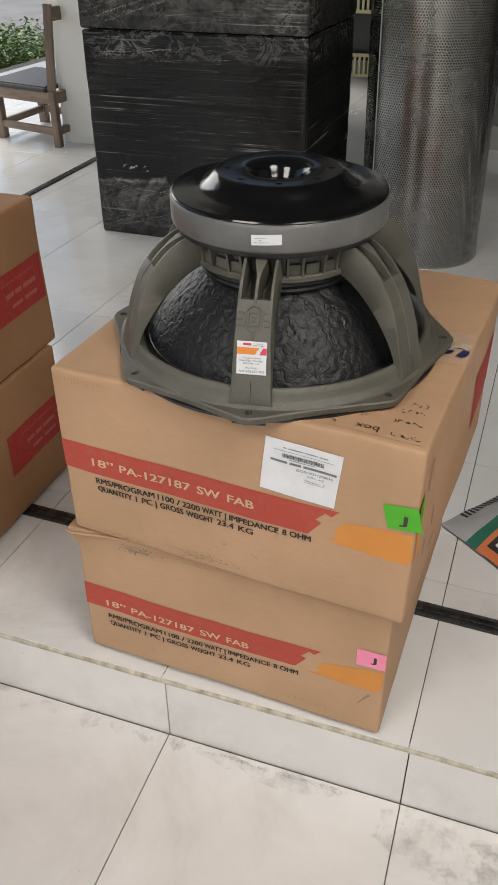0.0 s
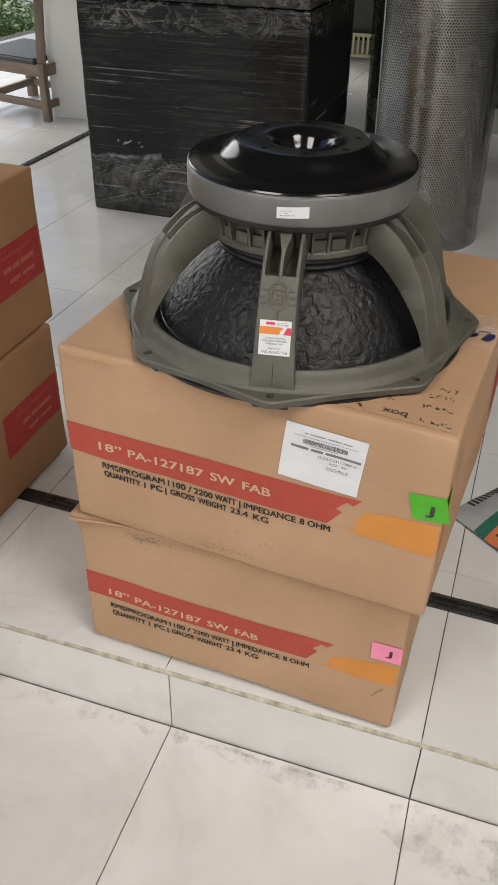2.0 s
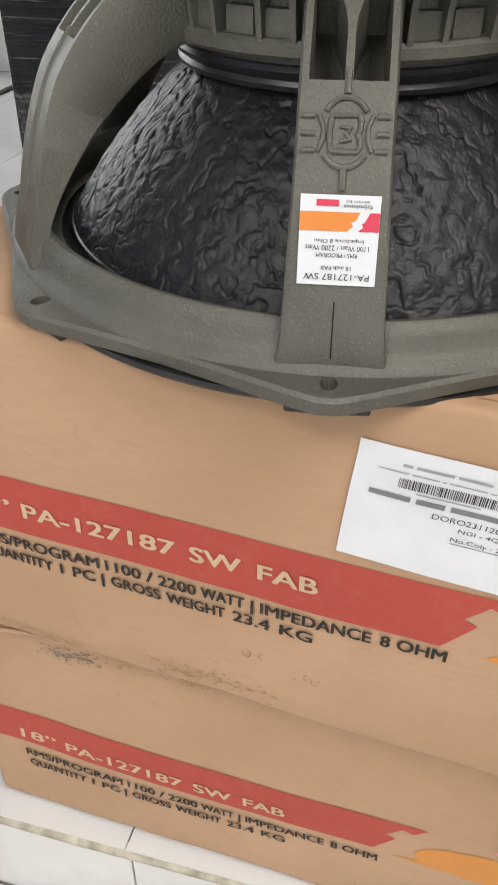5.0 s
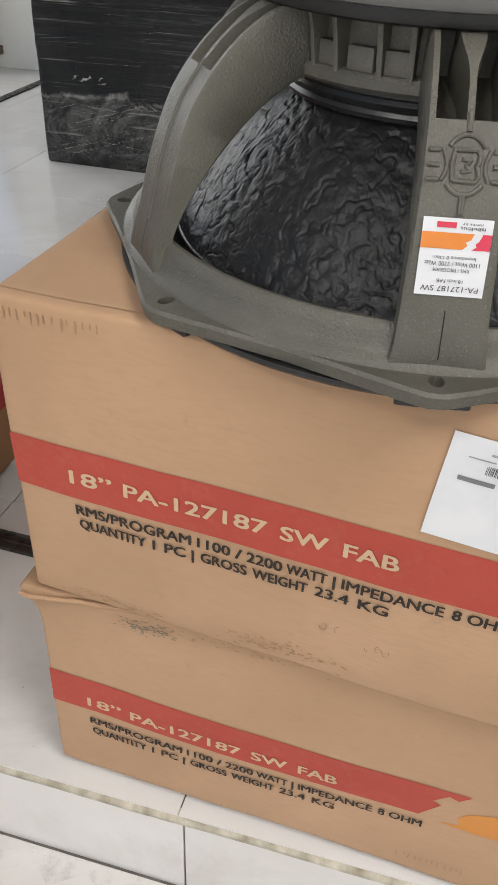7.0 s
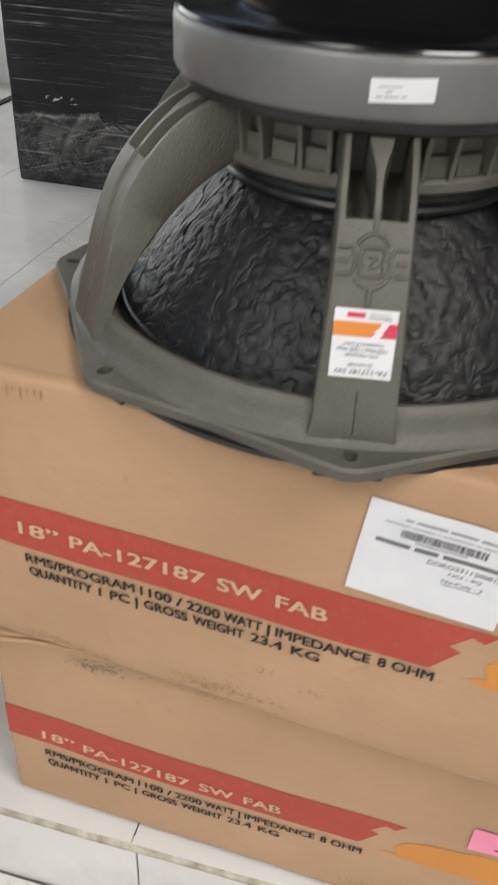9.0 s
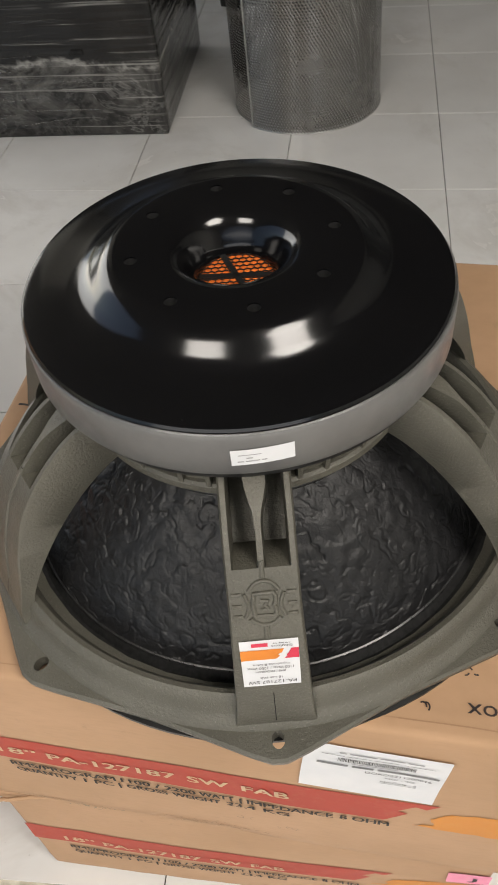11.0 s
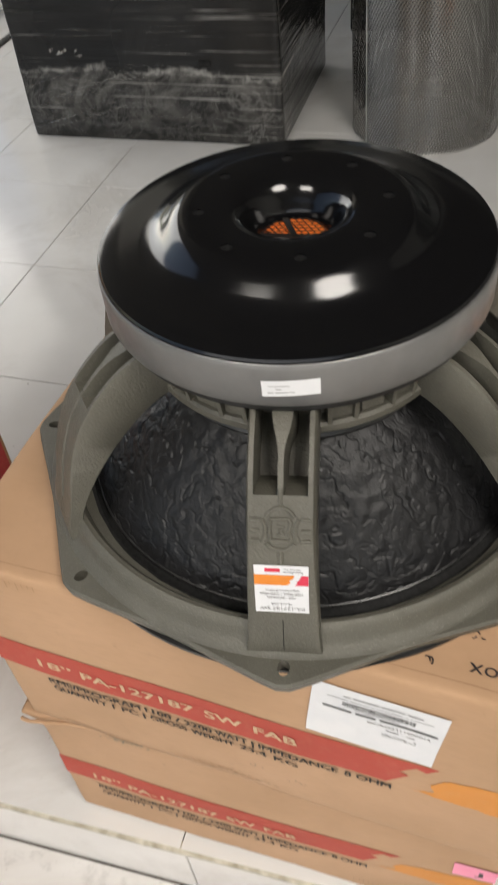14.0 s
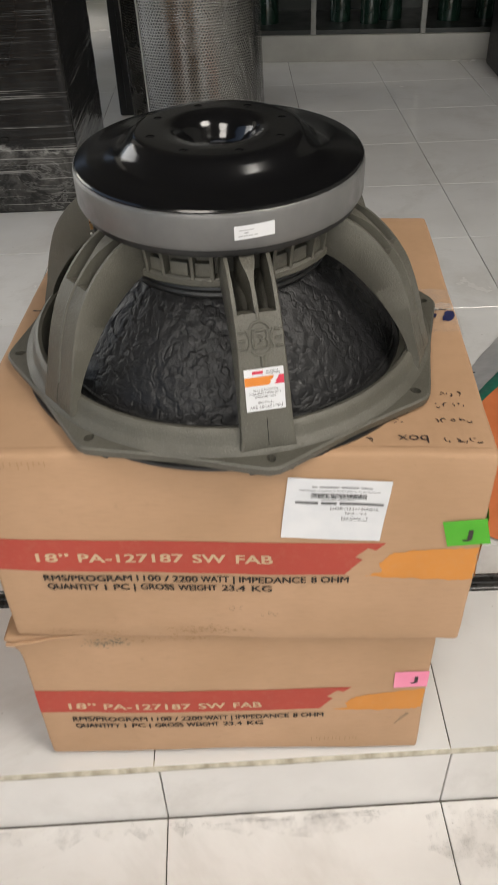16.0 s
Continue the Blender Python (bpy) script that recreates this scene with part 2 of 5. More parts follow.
M_BOARDINK = print_material("bare_board_lettering", (0.60, 0.43, 0.27), (0.5, 0.06, 0.045), 0.25)
M_ORANGE = print_material("orange_spray_paint", (0.62, 0.25, 0.055), BOARD, 0.16)
M_PAPER = speckled("white_label_paper", (0.62, 0.63, 0.65), (0.69, 0.69, 0.70), 30, 0.45)
M_LABELINK = speckled("label_ink", (0.02, 0.02, 0.02), (0.05, 0.05, 0.05), 60, 0.6)
M_BARINK = speckled("grey_label_ink", (0.14, 0.14, 0.145), (0.2, 0.2, 0.2), 60, 0.6)
M_FAINT = speckled("faded_label_ink", (0.25, 0.25, 0.26), (0.36, 0.36, 0.36), 60, 0.6)
M_PEN = speckled("marker_pen", (0.02, 0.016, 0.016), (0.05, 0.035, 0.03), 60, 0.5)
M_PENCIL = speckled("pencil_line", (0.20, 0.13, 0.08), (0.3, 0.2, 0.12), 60, 0.7)
M_GREEN = speckled("green_sticker", (0.055, 0.37, 0.012), (0.085, 0.44, 0.025), 20, 0.35)
M_PINK = speckled("pink_sticker", (0.80, 0.22, 0.36), (0.86, 0.28, 0.42), 20, 0.4)
M_CAST = casting_material("olive_grey_casting", (0.078, 0.074, 0.059), (0.112, 0.106, 0.086))
M_CAP = gloss_black("gloss_black_lacquer")
M_MAGNET = speckled("grey_painted_steel", (0.135, 0.134, 0.132), (0.175, 0.173, 0.168), 25, 0.42, metal=0.35, bump=0.1, bscale=300, dist=0.0005)
M_CONE = cone_material("black_paper_cone")
M_CONE_EDGE = speckled("glued_cone_edge", (0.006, 0.006, 0.006), (0.03, 0.03, 0.03), 160, 0.3)
M_CLOTH = speckled("black_cloth", (0.004, 0.004, 0.004), (0.009, 0.009, 0.009), 90, 0.8)
M_RUBBER = speckled("black_rubber", (0.010, 0.010, 0.010), (0.022, 0.022, 0.022), 60, 0.38)
M_BLACK = speckled("black_paint", (0.008, 0.008, 0.008), (0.016, 0.016, 0.016), 30, 0.45)
# near-black colour that stands for the shade inside sockets and slots
M_SHADOWHOLE = speckled("hole_shade", (0.004, 0.004, 0.004), (0.008, 0.008, 0.008), 30, 0.9)
M_BRIGHTRIM = speckled("rubbed_metal_edge", (0.10, 0.10, 0.10), (0.22, 0.22, 0.22), 60, 0.4, metal=0.5)
M_FOAM = speckled("orange_vent_cloth", (0.85, 0.16, 0.02), (0.95, 0.24, 0.04), 300, 0.6)
M_STKORANGE = speckled("orange_label_ink", (0.62, 0.19, 0.02), (0.68, 0.22, 0.025), 30, 0.4)
M_STKRED = speckled("crimson_label_ink", (0.55, 0.025, 0.06), (0.62, 0.035, 0.075), 30, 0.4)
M_BRASS = speckled("brass_terminal", (0.55, 0.36, 0.16), (0.7, 0.48, 0.24), 60, 0.3, metal=0.9)
M_WIRE = speckled("braided_lead", (0.55, 0.53, 0.48), (0.7, 0.68, 0.62), 300, 0.5)
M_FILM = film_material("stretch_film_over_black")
M_PERF = perforated_material("perforated_steel")
M_STEELIN = speckled("sheet_edge", (0.36, 0.36, 0.35), (0.5, 0.5, 0.48), 12, 0.4, metal=0.8)
M_TAPE = film_clear("clear_film")
M_CREASEFILM = film_clear("creased_film", 0.05, 0.30)
M_PACKTAPE = film_clear("clear_packing_tape", 0.03, 0.16)
M_RAIL = speckled("black_rail_paint", (0.012, 0.012, 0.012), (0.035, 0.033, 0.03), 14, 0.28, bump=0.1, bscale=30)
M_WALL = speckled("white_wall_paint", (0.70, 0.69, 0.65), (0.77, 0.76, 0.72), 3, 0.7, bump=0.1, bscale=60)
M_GREYWALL = speckled("grey_wall_paint", (0.30, 0.305, 0.29), (0.38, 0.38, 0.36), 3, 0.7)
M_CEIL = speckled("dark_ceiling_boards", (0.05, 0.047, 0.043), (0.09, 0.085, 0.075), 2, 0.8)
M_PLINTH = speckled("grey_plinth", (0.30, 0.295, 0.27), (0.38, 0.37, 0.34), 6, 0.5)
M_WOOD = wood_material("weathered_chair_wood", (0.14, 0.10, 0.075), (0.27, 0.20, 0.15))
M_SEAT = speckled("dark_seat_covering", (0.035, 0.035, 0.04), (0.06, 0.06, 0.065), 30, 0.55)
M_LEAF = speckled("weed_leaves", (0.10, 0.19, 0.04), (0.24, 0.36, 0.10), 3, 0.5)
M_SOIL = speckled("grass_soil", (0.09, 0.085, 0.05), (0.16, 0.15, 0.09), 3, 0.9)
M_ROAD = speckled("pale_road", (0.36, 0.35, 0.335), (0.46, 0.45, 0.43), 1.5, 0.9, bump=0.3, bscale=40)
M_BAG = speckled("grey_woven_bag", (0.30, 0.30, 0.30), (0.44, 0.43, 0.42), 12, 0.5, bump=0.4, bscale=60, dist=0.003)
M_BAGGREEN = speckled("green_bag_print", (0.01, 0.10, 0.07), (0.02, 0.15, 0.10), 20, 0.45)
M_BAGORANGE = speckled("orange_bag_print", (0.52, 0.13, 0.04), (0.62, 0.19, 0.07), 14, 0.45)
M_BAGBLACK = speckled("black_bag_print", (0.015, 0.015, 0.015), (0.03, 0.03, 0.03), 30, 0.5)
M_SHELF = speckled("dark_shelf_interior", (0.012, 0.015, 0.013), (0.03, 0.034, 0.03), 4, 0.35)
M_METALPOST = speckled("aluminium_post", (0.22, 0.22, 0.21), (0.32, 0.32, 0.3), 10, 0.4, metal=0.6)
M_WHITEWIRE = speckled("cream_coated_wire", (0.44, 0.40, 0.22), (0.54, 0.49, 0.30), 10, 0.5)
M_GLASSBOTTLE = speckled("dark_green_glass", (0.006, 0.016, 0.012), (0.010, 0.026, 0.018), 10, 0.12)


# ---------------------------------------------------------------- mesh helpers
def mesh_of(bm, name, material, smooth=True, angle=35):
    me = bpy.data.meshes.new(name)
    bmesh.ops.recalc_face_normals(bm, faces=bm.faces)
    bm.to_mesh(me)
    bm.free()
    me.materials.append(material)
    if smooth:
        me.polygons.foreach_set("use_smooth", [True] * len(me.polygons))
        me.set_sharp_from_angle(angle=radians(angle))
    return me


def part(name, bm, material, parent=None, label="", m=None, smooth=True, angle=35):
    ob = new(name, mesh_of(bm, name, material, smooth, angle))
    if parent is not None:
        ob.parent = parent
    if m is not None:
        ob.matrix_local = m
    return tagged(ob, label)


def thing(name, m, label, category, group="", kind=""):
    ob = new(name)
    ob.empty_display_size = 0.05
    ob.matrix_world = m
    return tagged(ob, label, category, group, kind)


def box_bm(x0, y0, z0, x1, y1, z1, bevel=0.0, seg=2, bm=None):
    bm = bm or bmesh.new()
    made = bmesh.ops.create_cube(bm, size=1.0, matrix=Matrix.LocRotScale(((x0 + x1) / 2, (y0 + y1) / 2, (z0 + z1) / 2), None, (x1 - x0, y1 - y0, z1 - z0)))
    if bevel:
        edges = list({e for v in made["verts"] for e in v.link_edges})
        bmesh.ops.bevel(bm, geom=edges, offset=bevel, segments=seg, affect="EDGES", profile=0.6)
    return bm


def lathe(profile, steps=96, closed=False):
    """Turns a profile of (radius, height) round z. closed: the profile's ends meet."""
    bm = bmesh.new()
    rings = []
    for r, z in profile:
        if r < 1e-6:
            rings.append([bm.verts.new((0, 0, z))])
        else:
            rings.append([bm.verts.new((r * math.cos(2 * math.pi * k / steps), r * math.sin(2 * math.pi * k / steps), z)) for k in range(steps)])
    pairs = list(zip(rings, rings[1:])) + ([(rings[-1], rings[0])] if closed else [])
    for a, b in pairs:
        for k in range(steps):
            j = (k + 1) % steps
            if len(a) == 1 and len(b) == 1:
                continue
            if len(a) == 1:
                bm.faces.new((a[0], b[k], b[j]))
            elif len(b) == 1:
                bm.faces.new((a[k], a[j], b[0]))
            else:
                bm.faces.new((a[k], a[j], b[j], b[k]))
    return bm


def tube(points, radius, sides=10, bm=None):
    """A round bar along points."""
    bm = bm or bmesh.new()
    pts = [Vector(p) for p in points]
    rings = []
    for i, p in enumerate(pts):
        way = (pts[min(i + 1, len(pts) - 1)] - pts[max(i - 1, 0)]).normalized()
        side = way.orthogonal().normalized() if i == 0 else (rings[-1][1] - way * rings[-1][1].dot(way)).normalized()
        up = way.cross(side)
        ring = [bm.verts.new(p + radius * (math.cos(2 * math.pi * k / sides) * side + math.sin(2 * math.pi * k / sides) * up)) for k in range(sides)]
        rings.append((ring, side))
    for (a, _), (b, _) in zip(rings, rings[1:]):
        for k in range(sides):
            bm.faces.new((a[k], a[(k + 1) % sides], b[(k + 1) % sides], b[k]))
    bm.faces.new(rings[0][0])
    bm.faces.new(rings[-1][0])
    return bm


def cut(ob, cutters):
    """Takes the cutters' volume out of ob's mesh for good."""
    tool = new("cutter", bpy.data.meshes.new("cutter"))
    bm = bmesh.new()
    for c in cutters:
        me = bpy.data.meshes.new("cutter_piece")
        c.to_mesh(me)
        c.free()
        bm.from_mesh(me)
        bpy.data.meshes.remove(me)
    bmesh.ops.recalc_face_normals(bm, faces=bm.faces)
    bm.to_mesh(tool.data)
    bm.free()
    tool.parent = ob.parent
    mod = ob.modifiers.new("cut", "BOOLEAN")
    mod.operation, mod.solver, mod.object = "DIFFERENCE", "EXACT", tool
    bpy.context.view_layer.update()
    dg = bpy.context.evaluated_depsgraph_get()
    me = bpy.data.meshes.new_from_object(ob.evaluated_get(dg), depsgraph=dg)
    ob.modifiers.remove(mod)
    ob.data = me
    me.polygons.foreach_set("use_smooth", [True] * len(me.polygons))
    me.set_sharp_from_angle(angle=radians(35))
    data = tool.data
    bpy.data.objects.remove(tool)
    bpy.data.meshes.remove(data)


def lettering(text, width, height, bold=0.0):
    """Flat letters as (points, faces) in a box of that size from (0, 0)."""
    cu = bpy.data.curves.new("lettering", "FONT")
    cu.body, cu.offset, cu.resolution_u = text, bold, 3
    ob = new("lettering", cu)
    bpy.context.view_layer.update()
    me = bpy.data.meshes.new_from_object(ob.evaluated_get(bpy.context.evaluated_depsgraph_get()))
    pts = np.array([v.co[:2] for v in me.vertices])
    faces = [tuple(p.vertices) for p in me.polygons]
    bpy.data.objects.remove(ob)
    bpy.data.curves.remove(cu)
    bpy.data.meshes.remove(me)
    low, high = pts.min(0), pts.max(0)
    return (pts - low) / (high - low) * (width, height), faces


def flat_bm(pts, faces, place):
    """A bmesh of flat pieces laid onto a surface by place(u, v)."""
    bm = bmesh.new()
    vs = [bm.verts.new(place(u, v)) for u, v in pts]
    for f in faces:
        try:
            bm.faces.new([vs[i] for i in f])
        except ValueError:
            pass
    return bm


def patch_bm(place, u0, v0, u1, v1, n=14, k=6):
    """A fine grid over a rectangle of a surface."""
    bm = bmesh.new()
    grid = [[bm.verts.new(place(u0 + (u1 - u0) * i / n, v0 + (v1 - v0) * j / k)) for i in range(n + 1)] for j in range(k + 1)]
    for j in range(k):
        for i in range(n):
            bm.faces.new((grid[j][i], grid[j][i + 1], grid[j + 1][i + 1], grid[j + 1][i]))
    return bm


def bars_bm(place, rows):
    """Plain bars (u0, v0, u1, v1) on a surface."""
    bm = bmesh.new()
    for u0, v0, u1, v1 in rows:
        n = max(1, int((u1 - u0) / 0.02))
        for i in range(n):
            a, b = u0 + (u1 - u0) * i / n, u0 + (u1 - u0) * (i + 1) / n
            bm.faces.new([bm.verts.new(place(*p)) for p in ((a, v0), (b, v0), (b, v1), (a, v1))])
    return bm


def word_bars(u, v, height, widths, gap):
    rows = []
    for w in widths:
        rows.append((u, v, u + w, v + height))
        u += w + gap
    return rows


# ---------------------------------------------------------------- setting
GRID = pose(-0.012, -0.023, 0, 0, 0, -1.4)   # the tiles lie a little askew to the step
PITCH = 0.4

floor = thing("floor", Matrix(), "glossy white ceramic tile floor with thin dark joints", "floor", kind="structure")
part("grout_bed", box_bm(-3.6, 0.012, -0.2, 3.4, 5.6, -0.0025), M_GROUT, floor, "dark grout bed")
low_floor = thing("floor_terrace", Matrix(), "worn white tile terrace floor below the step", "floor", kind="structure")
part("grout_bed", box_bm(-3.6, -4.4, -0.2, 3.4, 0.0, -0.139), M_GROUT, low_floor, "dark grout bed")
step = thing("step_riser", Matrix(), "white tiled step riser with a stained mortar edge", "step", kind="structure")

# mortar edge along the step, uneven
mortar = bmesh.new()
previous = None
for i in range(351):
    x = -3.5 + i * 0.02
    w = 0.0022 * noise.noise(Vector((x * 9, 0, 0))) + 0.0012 * noise.noise(Vector((x * 40, 3, 0)))
    ring = [mortar.verts.new(p) for p in ((x, 0.012, -0.0012), (x, 0.0035 + w, -0.0014 + w * 0.2), (x, -0.0012 + w * 0.5, -0.0040), (x, -0.0012 + w * 0.4, -0.0085), (x, 0.012, -0.014))]
    if previous:
        for k in range(4):
            mortar.faces.new((previous[k], previous[k + 1], ring[k + 1], ring[k]))
    previous = ring
part("mortar_edge", mortar, M_MORTAR, step, "stained sandy mortar edge")

wall_back = part("wall_back", box_bm(-1.35, 5.6, -0.1, 3.5, 5.75, 3.0), M_GREYWALL, label="")
tagged(wall_back, "plain grey painted back wall of the shop", "wall", kind="structure")
wall_right = part("wall_right", box_bm(3.4, -4.4, -0.2, 3.55, 5.6, 3.0), M_GREYWALL)
tagged(wall_right, "plain grey painted side wall", "wall", kind="structure")
roof = bmesh.new()
for x0, y0, x1, y1 in ((-3.8, -0.45, 3.55, 5.75), (-3.8, -4.4, -1.5, -0.45), (-1.5, -1.65, 1.0, -0.45), (-1.5, -4.4, 1.0, -2.65), (-0.2, -2.65, 1.0, -1.65), (2.2, -4.4, 3.55, -0.45), (1.0, -4.4, 2.2, -1.65)):
    box_bm(x0, y0, 3.02, x1, y1, 3.12, bm=roof)
ceiling = part("ceiling", roof, M_CEIL, smooth=False)
tagged(ceiling, "dark boarded ceiling with two open roof lights", "ceiling", kind="structure")
column = part("column", box_bm(-1.950, 3.07, 0.0, -1.40, 3.55, 3.0, 0.006), M_WALL)
tagged(column, "square white painted column", "column", kind="structure")

ground = bmesh.new()
bmesh.ops.create_grid(ground, x_segments=2, y_segments=2, size=400, matrix=pose(0, 0, -0.205))
ground = part("ground", ground, M_SOIL)
tagged(ground, "bare earth ground outside the shop", "ground", kind="structure")
road = part("road", box_bm(-60, 6.9, -0.24, 60, 14, -0.16), M_ROAD)
tagged(road, "pale worn road surface", "road", kind="structure")


def rail(name, m, length, label):
    """A low black floor rail with two grooves."""
    bm = bmesh.new()
    outline = ((-0.017, 0.0003), (-0.016, 0.005), (-0.011, 0.0078), (-0.008, 0.0078), (-0.006, 0.0055), (-0.004, 0.0078), (0.006, 0.0078), (0.008, 0.0055), (0.0105, 0.0078), (0.014, 0.0065), (0.017, 0.0003))
    n = 40
    rings = [[bm.verts.new((length * i / n, y, z)) for y, z in outline] for i in range(n + 1)]
    for a, b in zip(rings, rings[1:]):
        for k in range(len(outline) - 1):
            bm.faces.new((a[k], a[k + 1], b[k + 1], b[k]))
    ob = part(name, bm, M_RAIL)
    ob.matrix_world = m
    return tagged(ob, label, "floor rail", kind="structure")


rail("trim_rail_front", pose(-1.63, 0.34, 0, 0, 0, -1.5), 5.0, "black painted metal door rail across the tiles")
rail("trim_rail_side", pose(-1.63, 0.36, 0, 0, 0, 90), 2.56, "black painted metal door rail across the tiles")


# ---------------------------------------------------------------- cartons
# darker board colour for the shade along the lid's front edge
M_EDGE_SHADE = print_material("lid_edge_shade", (0.37, 0.222, 0.128), (0.45, 0.28, 0.16), 0.4)


def board_warp(seed, size, crumple=0.0):
    """How a used carton bulges and dents: maps a point of the true box to the worn one."""
    w, d, h = size

    def warp(p):
        x, y, z = p
        q = Vector((x * 5 + seed, y * 5 - seed, z * 5))
        n = noise.noise_vector(q) * 0.0026 + noise.noise_vector(q * 3.5) * 0.0009
        fx, fy, fz = 4 * x / w * (1 - x / w), 4 * y / d * (1 - y / d), 4 * z / h * (1 - z / h)
        out = Vector((x, y, z)) + n
        fx, fy, fz = max(fx, 0), max(fy, 0), max(fz, 0)
        out.y += (-0.0025 if y < d / 2 else 0.0025) * fx * fz * abs(2 * y / d - 1)
        out.x += (-0.003 if x < w / 2 else 0.003) * fy * fz * abs(2 * x / w - 1)
        if z > h / 2:
            out.z -= 0.002 * fx * fy * (2 * z / h - 1)
        if crumple:
            near = math.exp(-((x / 0.05) ** 2 + (y / 0.06) ** 2 + ((z - h) / 0.022) ** 2))
            out += Vector((-0.012, -0.007, -0.004)) * near * crumple * (1 + 0.5 * noise.noise(Vector((x * 90, y * 90, z * 160))))
        return out

    return warp


def rounded_shell(size, radius, warp, step_len=0.014):
    w, d, h = size

    def marks(a):
        n = max(2, int((a - 2 * radius) / step_len))
        inner = [radius + (a - 2 * radius) * i / n for i in range(n + 1)]
        return [0.0, radius * 0.35] + inner + [a - radius * 0.35, a]

    xs, ys, zs = marks(w), marks(d), marks(h)
    bm = bmesh.new()
    known = {}

    def vert(x, y, z):
        key = (round(x, 6), round(y, 6), round(z, 6))
        if key not in known:
            c = Vector((min(max(x, radius), w - radius), min(max(y, radius), d - radius), min(max(z, radius), h - radius)))
            off = Vector((x, y, z)) - c
            if off.length > 1e-9:
                reach = radius if sum(abs(v) > 1e-9 for v in off) > 1 else off.length
                off = off.normalized() * reach
            known[key] = bm.verts.new(warp(c + off))
        return known[key]

    def sheet(us, vs, at):
        for a, b in zip(us, us[1:]):
            for c, e in zip(vs, vs[1:]):
                bm.faces.new((vert(*at(a, c)), vert(*at(b, c)), vert(*at(b, e)), vert(*at(a, e))))

    sheet(xs, zs, lambda u, v: (u, 0, v))
    sheet(xs, zs, lambda u, v: (u, d, v))
    sheet(ys, zs, lambda u, v: (0, u, v))
    sheet(ys, zs, lambda u, v: (w, u, v))
    sheet(xs, ys, lambda u, v: (u, v, 0))
    sheet(xs, ys, lambda u, v: (u, v, h))
    return bm


def carton(name, m, size, seed, material, label, crumple=0.0):
    box = thing(name, m, label, "cardboard box", group="cardboard speaker boxes")
    warp = board_warp(seed, size, crumple)
    part("carton_body", rounded_shell(size, 0.005, warp), material, box)
    w, d, h = size

    def front(off):
        return lambda u, v: warp(Vector((u, 0, v))) + Vector((0, -off, 0))

    def side(off):
        return lambda u, v: warp(Vector((w, u, v))) + Vector((off, 0, 0))

    def top(off):
        return lambda u, v: warp(Vector((u, v, h))) + Vector((0, 0, off))

    # the slit between the two lid flaps
    part("lid_slit", bars_bm(top(0.0006), [(0.01, d / 2 - 0.0012, w - 0.01, d / 2 + 0.0012)]), M_PEN, box, "dark slit between the lid flaps")
    return box, front, side, top


def ragged(place, outline, seed, rough, n=7):
    """A patch with a torn outline, filled as a fan of thin strips."""
    pts = []
    rng = random.Random(seed)
    for (a, b), (c, e) in zip(outline, outline[1:] + outline[:1]):
        for i in range(n):
            f = i / n
            pts.append((a + (c - a) * f + rng.uniform(-rough, rough), b + (e - b) * f + rng.uniform(-rough, rough)))
    bm = bmesh.new()
    flat = [bm.verts.new((u, v, 0)) for u, v in pts]
    face = bm.faces.new(flat)
    face.normal_update()
    made = bmesh.ops.triangulate(bm, faces=[face])
    bmesh.ops.subdivide_edges(bm, edges=bm.edges, cuts=1)
    for v in bm.verts:
        v.co = place(v.co.x, v.co.y)
    return bm


def banner(place, u1, v0, v1):
    """The red printed band with its stepped, slanting end, cut in upright strips."""
    bm = bmesh.new()
    h = v1 - v0
    cells = []
    n = 24
    for i in range(n):
        a, b = 0.002 + (u1 - 0.042) * i / n, 0.002 + (u1 - 0.042) * (i + 1) / n
        cells.append(((a, v0), (b, v0), (b, v1), (a, v1)))
    e = u1 - 0.040
    end = [(e, v0), (e + 0.001, v0), (e + 0.018, v0 + 0.50 * h), (e + 0.010, v0 + 0.57 * h), (e + 0.0225, v0 + 0.855 * h), (e + 0.0305, v0 + 0.78 * h), (e + 0.040, v1), (e, v1)]
    tip = bm.faces.new([bm.verts.new((*p, 0)) for p in end])
    corners = list(tip.verts)
    tip.normal_update()
    bmesh.ops.triangulate(bm, faces=[tip], ngon_method="EAR_CLIP")
    for v in corners:
        v.co = place(v.co.x, v.co.y)
    for c in cells:
        bm.faces.new([bm.verts.new(place(*p)) for p in c])
    bmesh.ops.remove_doubles(bm, verts=bm.verts, dist=1e-5)
    return bm


def set_words(words, v, height):
    """Capitals on one baseline: (text, from, to) each, with the font's own height kept."""
    cap = None
    all_pts, all_faces = [], []
    for text, u0, u1 in [("H", 0.0, 1.0)] + list(words):
        cu = bpy.data.curves.new("lettering", "FONT")
        cu.body, cu.resolution_u = text, 3
        ob = new("lettering", cu)
        bpy.context.view_layer.update()
        me = bpy.data.meshes.new_from_object(ob.evaluated_get(bpy.context.evaluated_depsgraph_get()))
        pts = np.array([p.co[:2] for p in me.vertices])
        faces = [tuple(p.vertices) for p in me.polygons]
        bpy.data.objects.remove(ob)
        bpy.data.curves.remove(cu)
        bpy.data.meshes.remove(me)
        if cap is None:
            cap = pts[:, 1].max()
            continue
        x0, x1 = pts[:, 0].min(), pts[:, 0].max()
        start = sum(len(p) for p in all_pts)
        all_pts.append(np.c_[u0 + (pts[:, 0] - x0) / (x1 - x0) * (u1 - u0), v + pts[:, 1] / cap * height])
        all_faces += [tuple(k + start for k in f) for f in faces]
    return np.concatenate(all_pts), all_faces


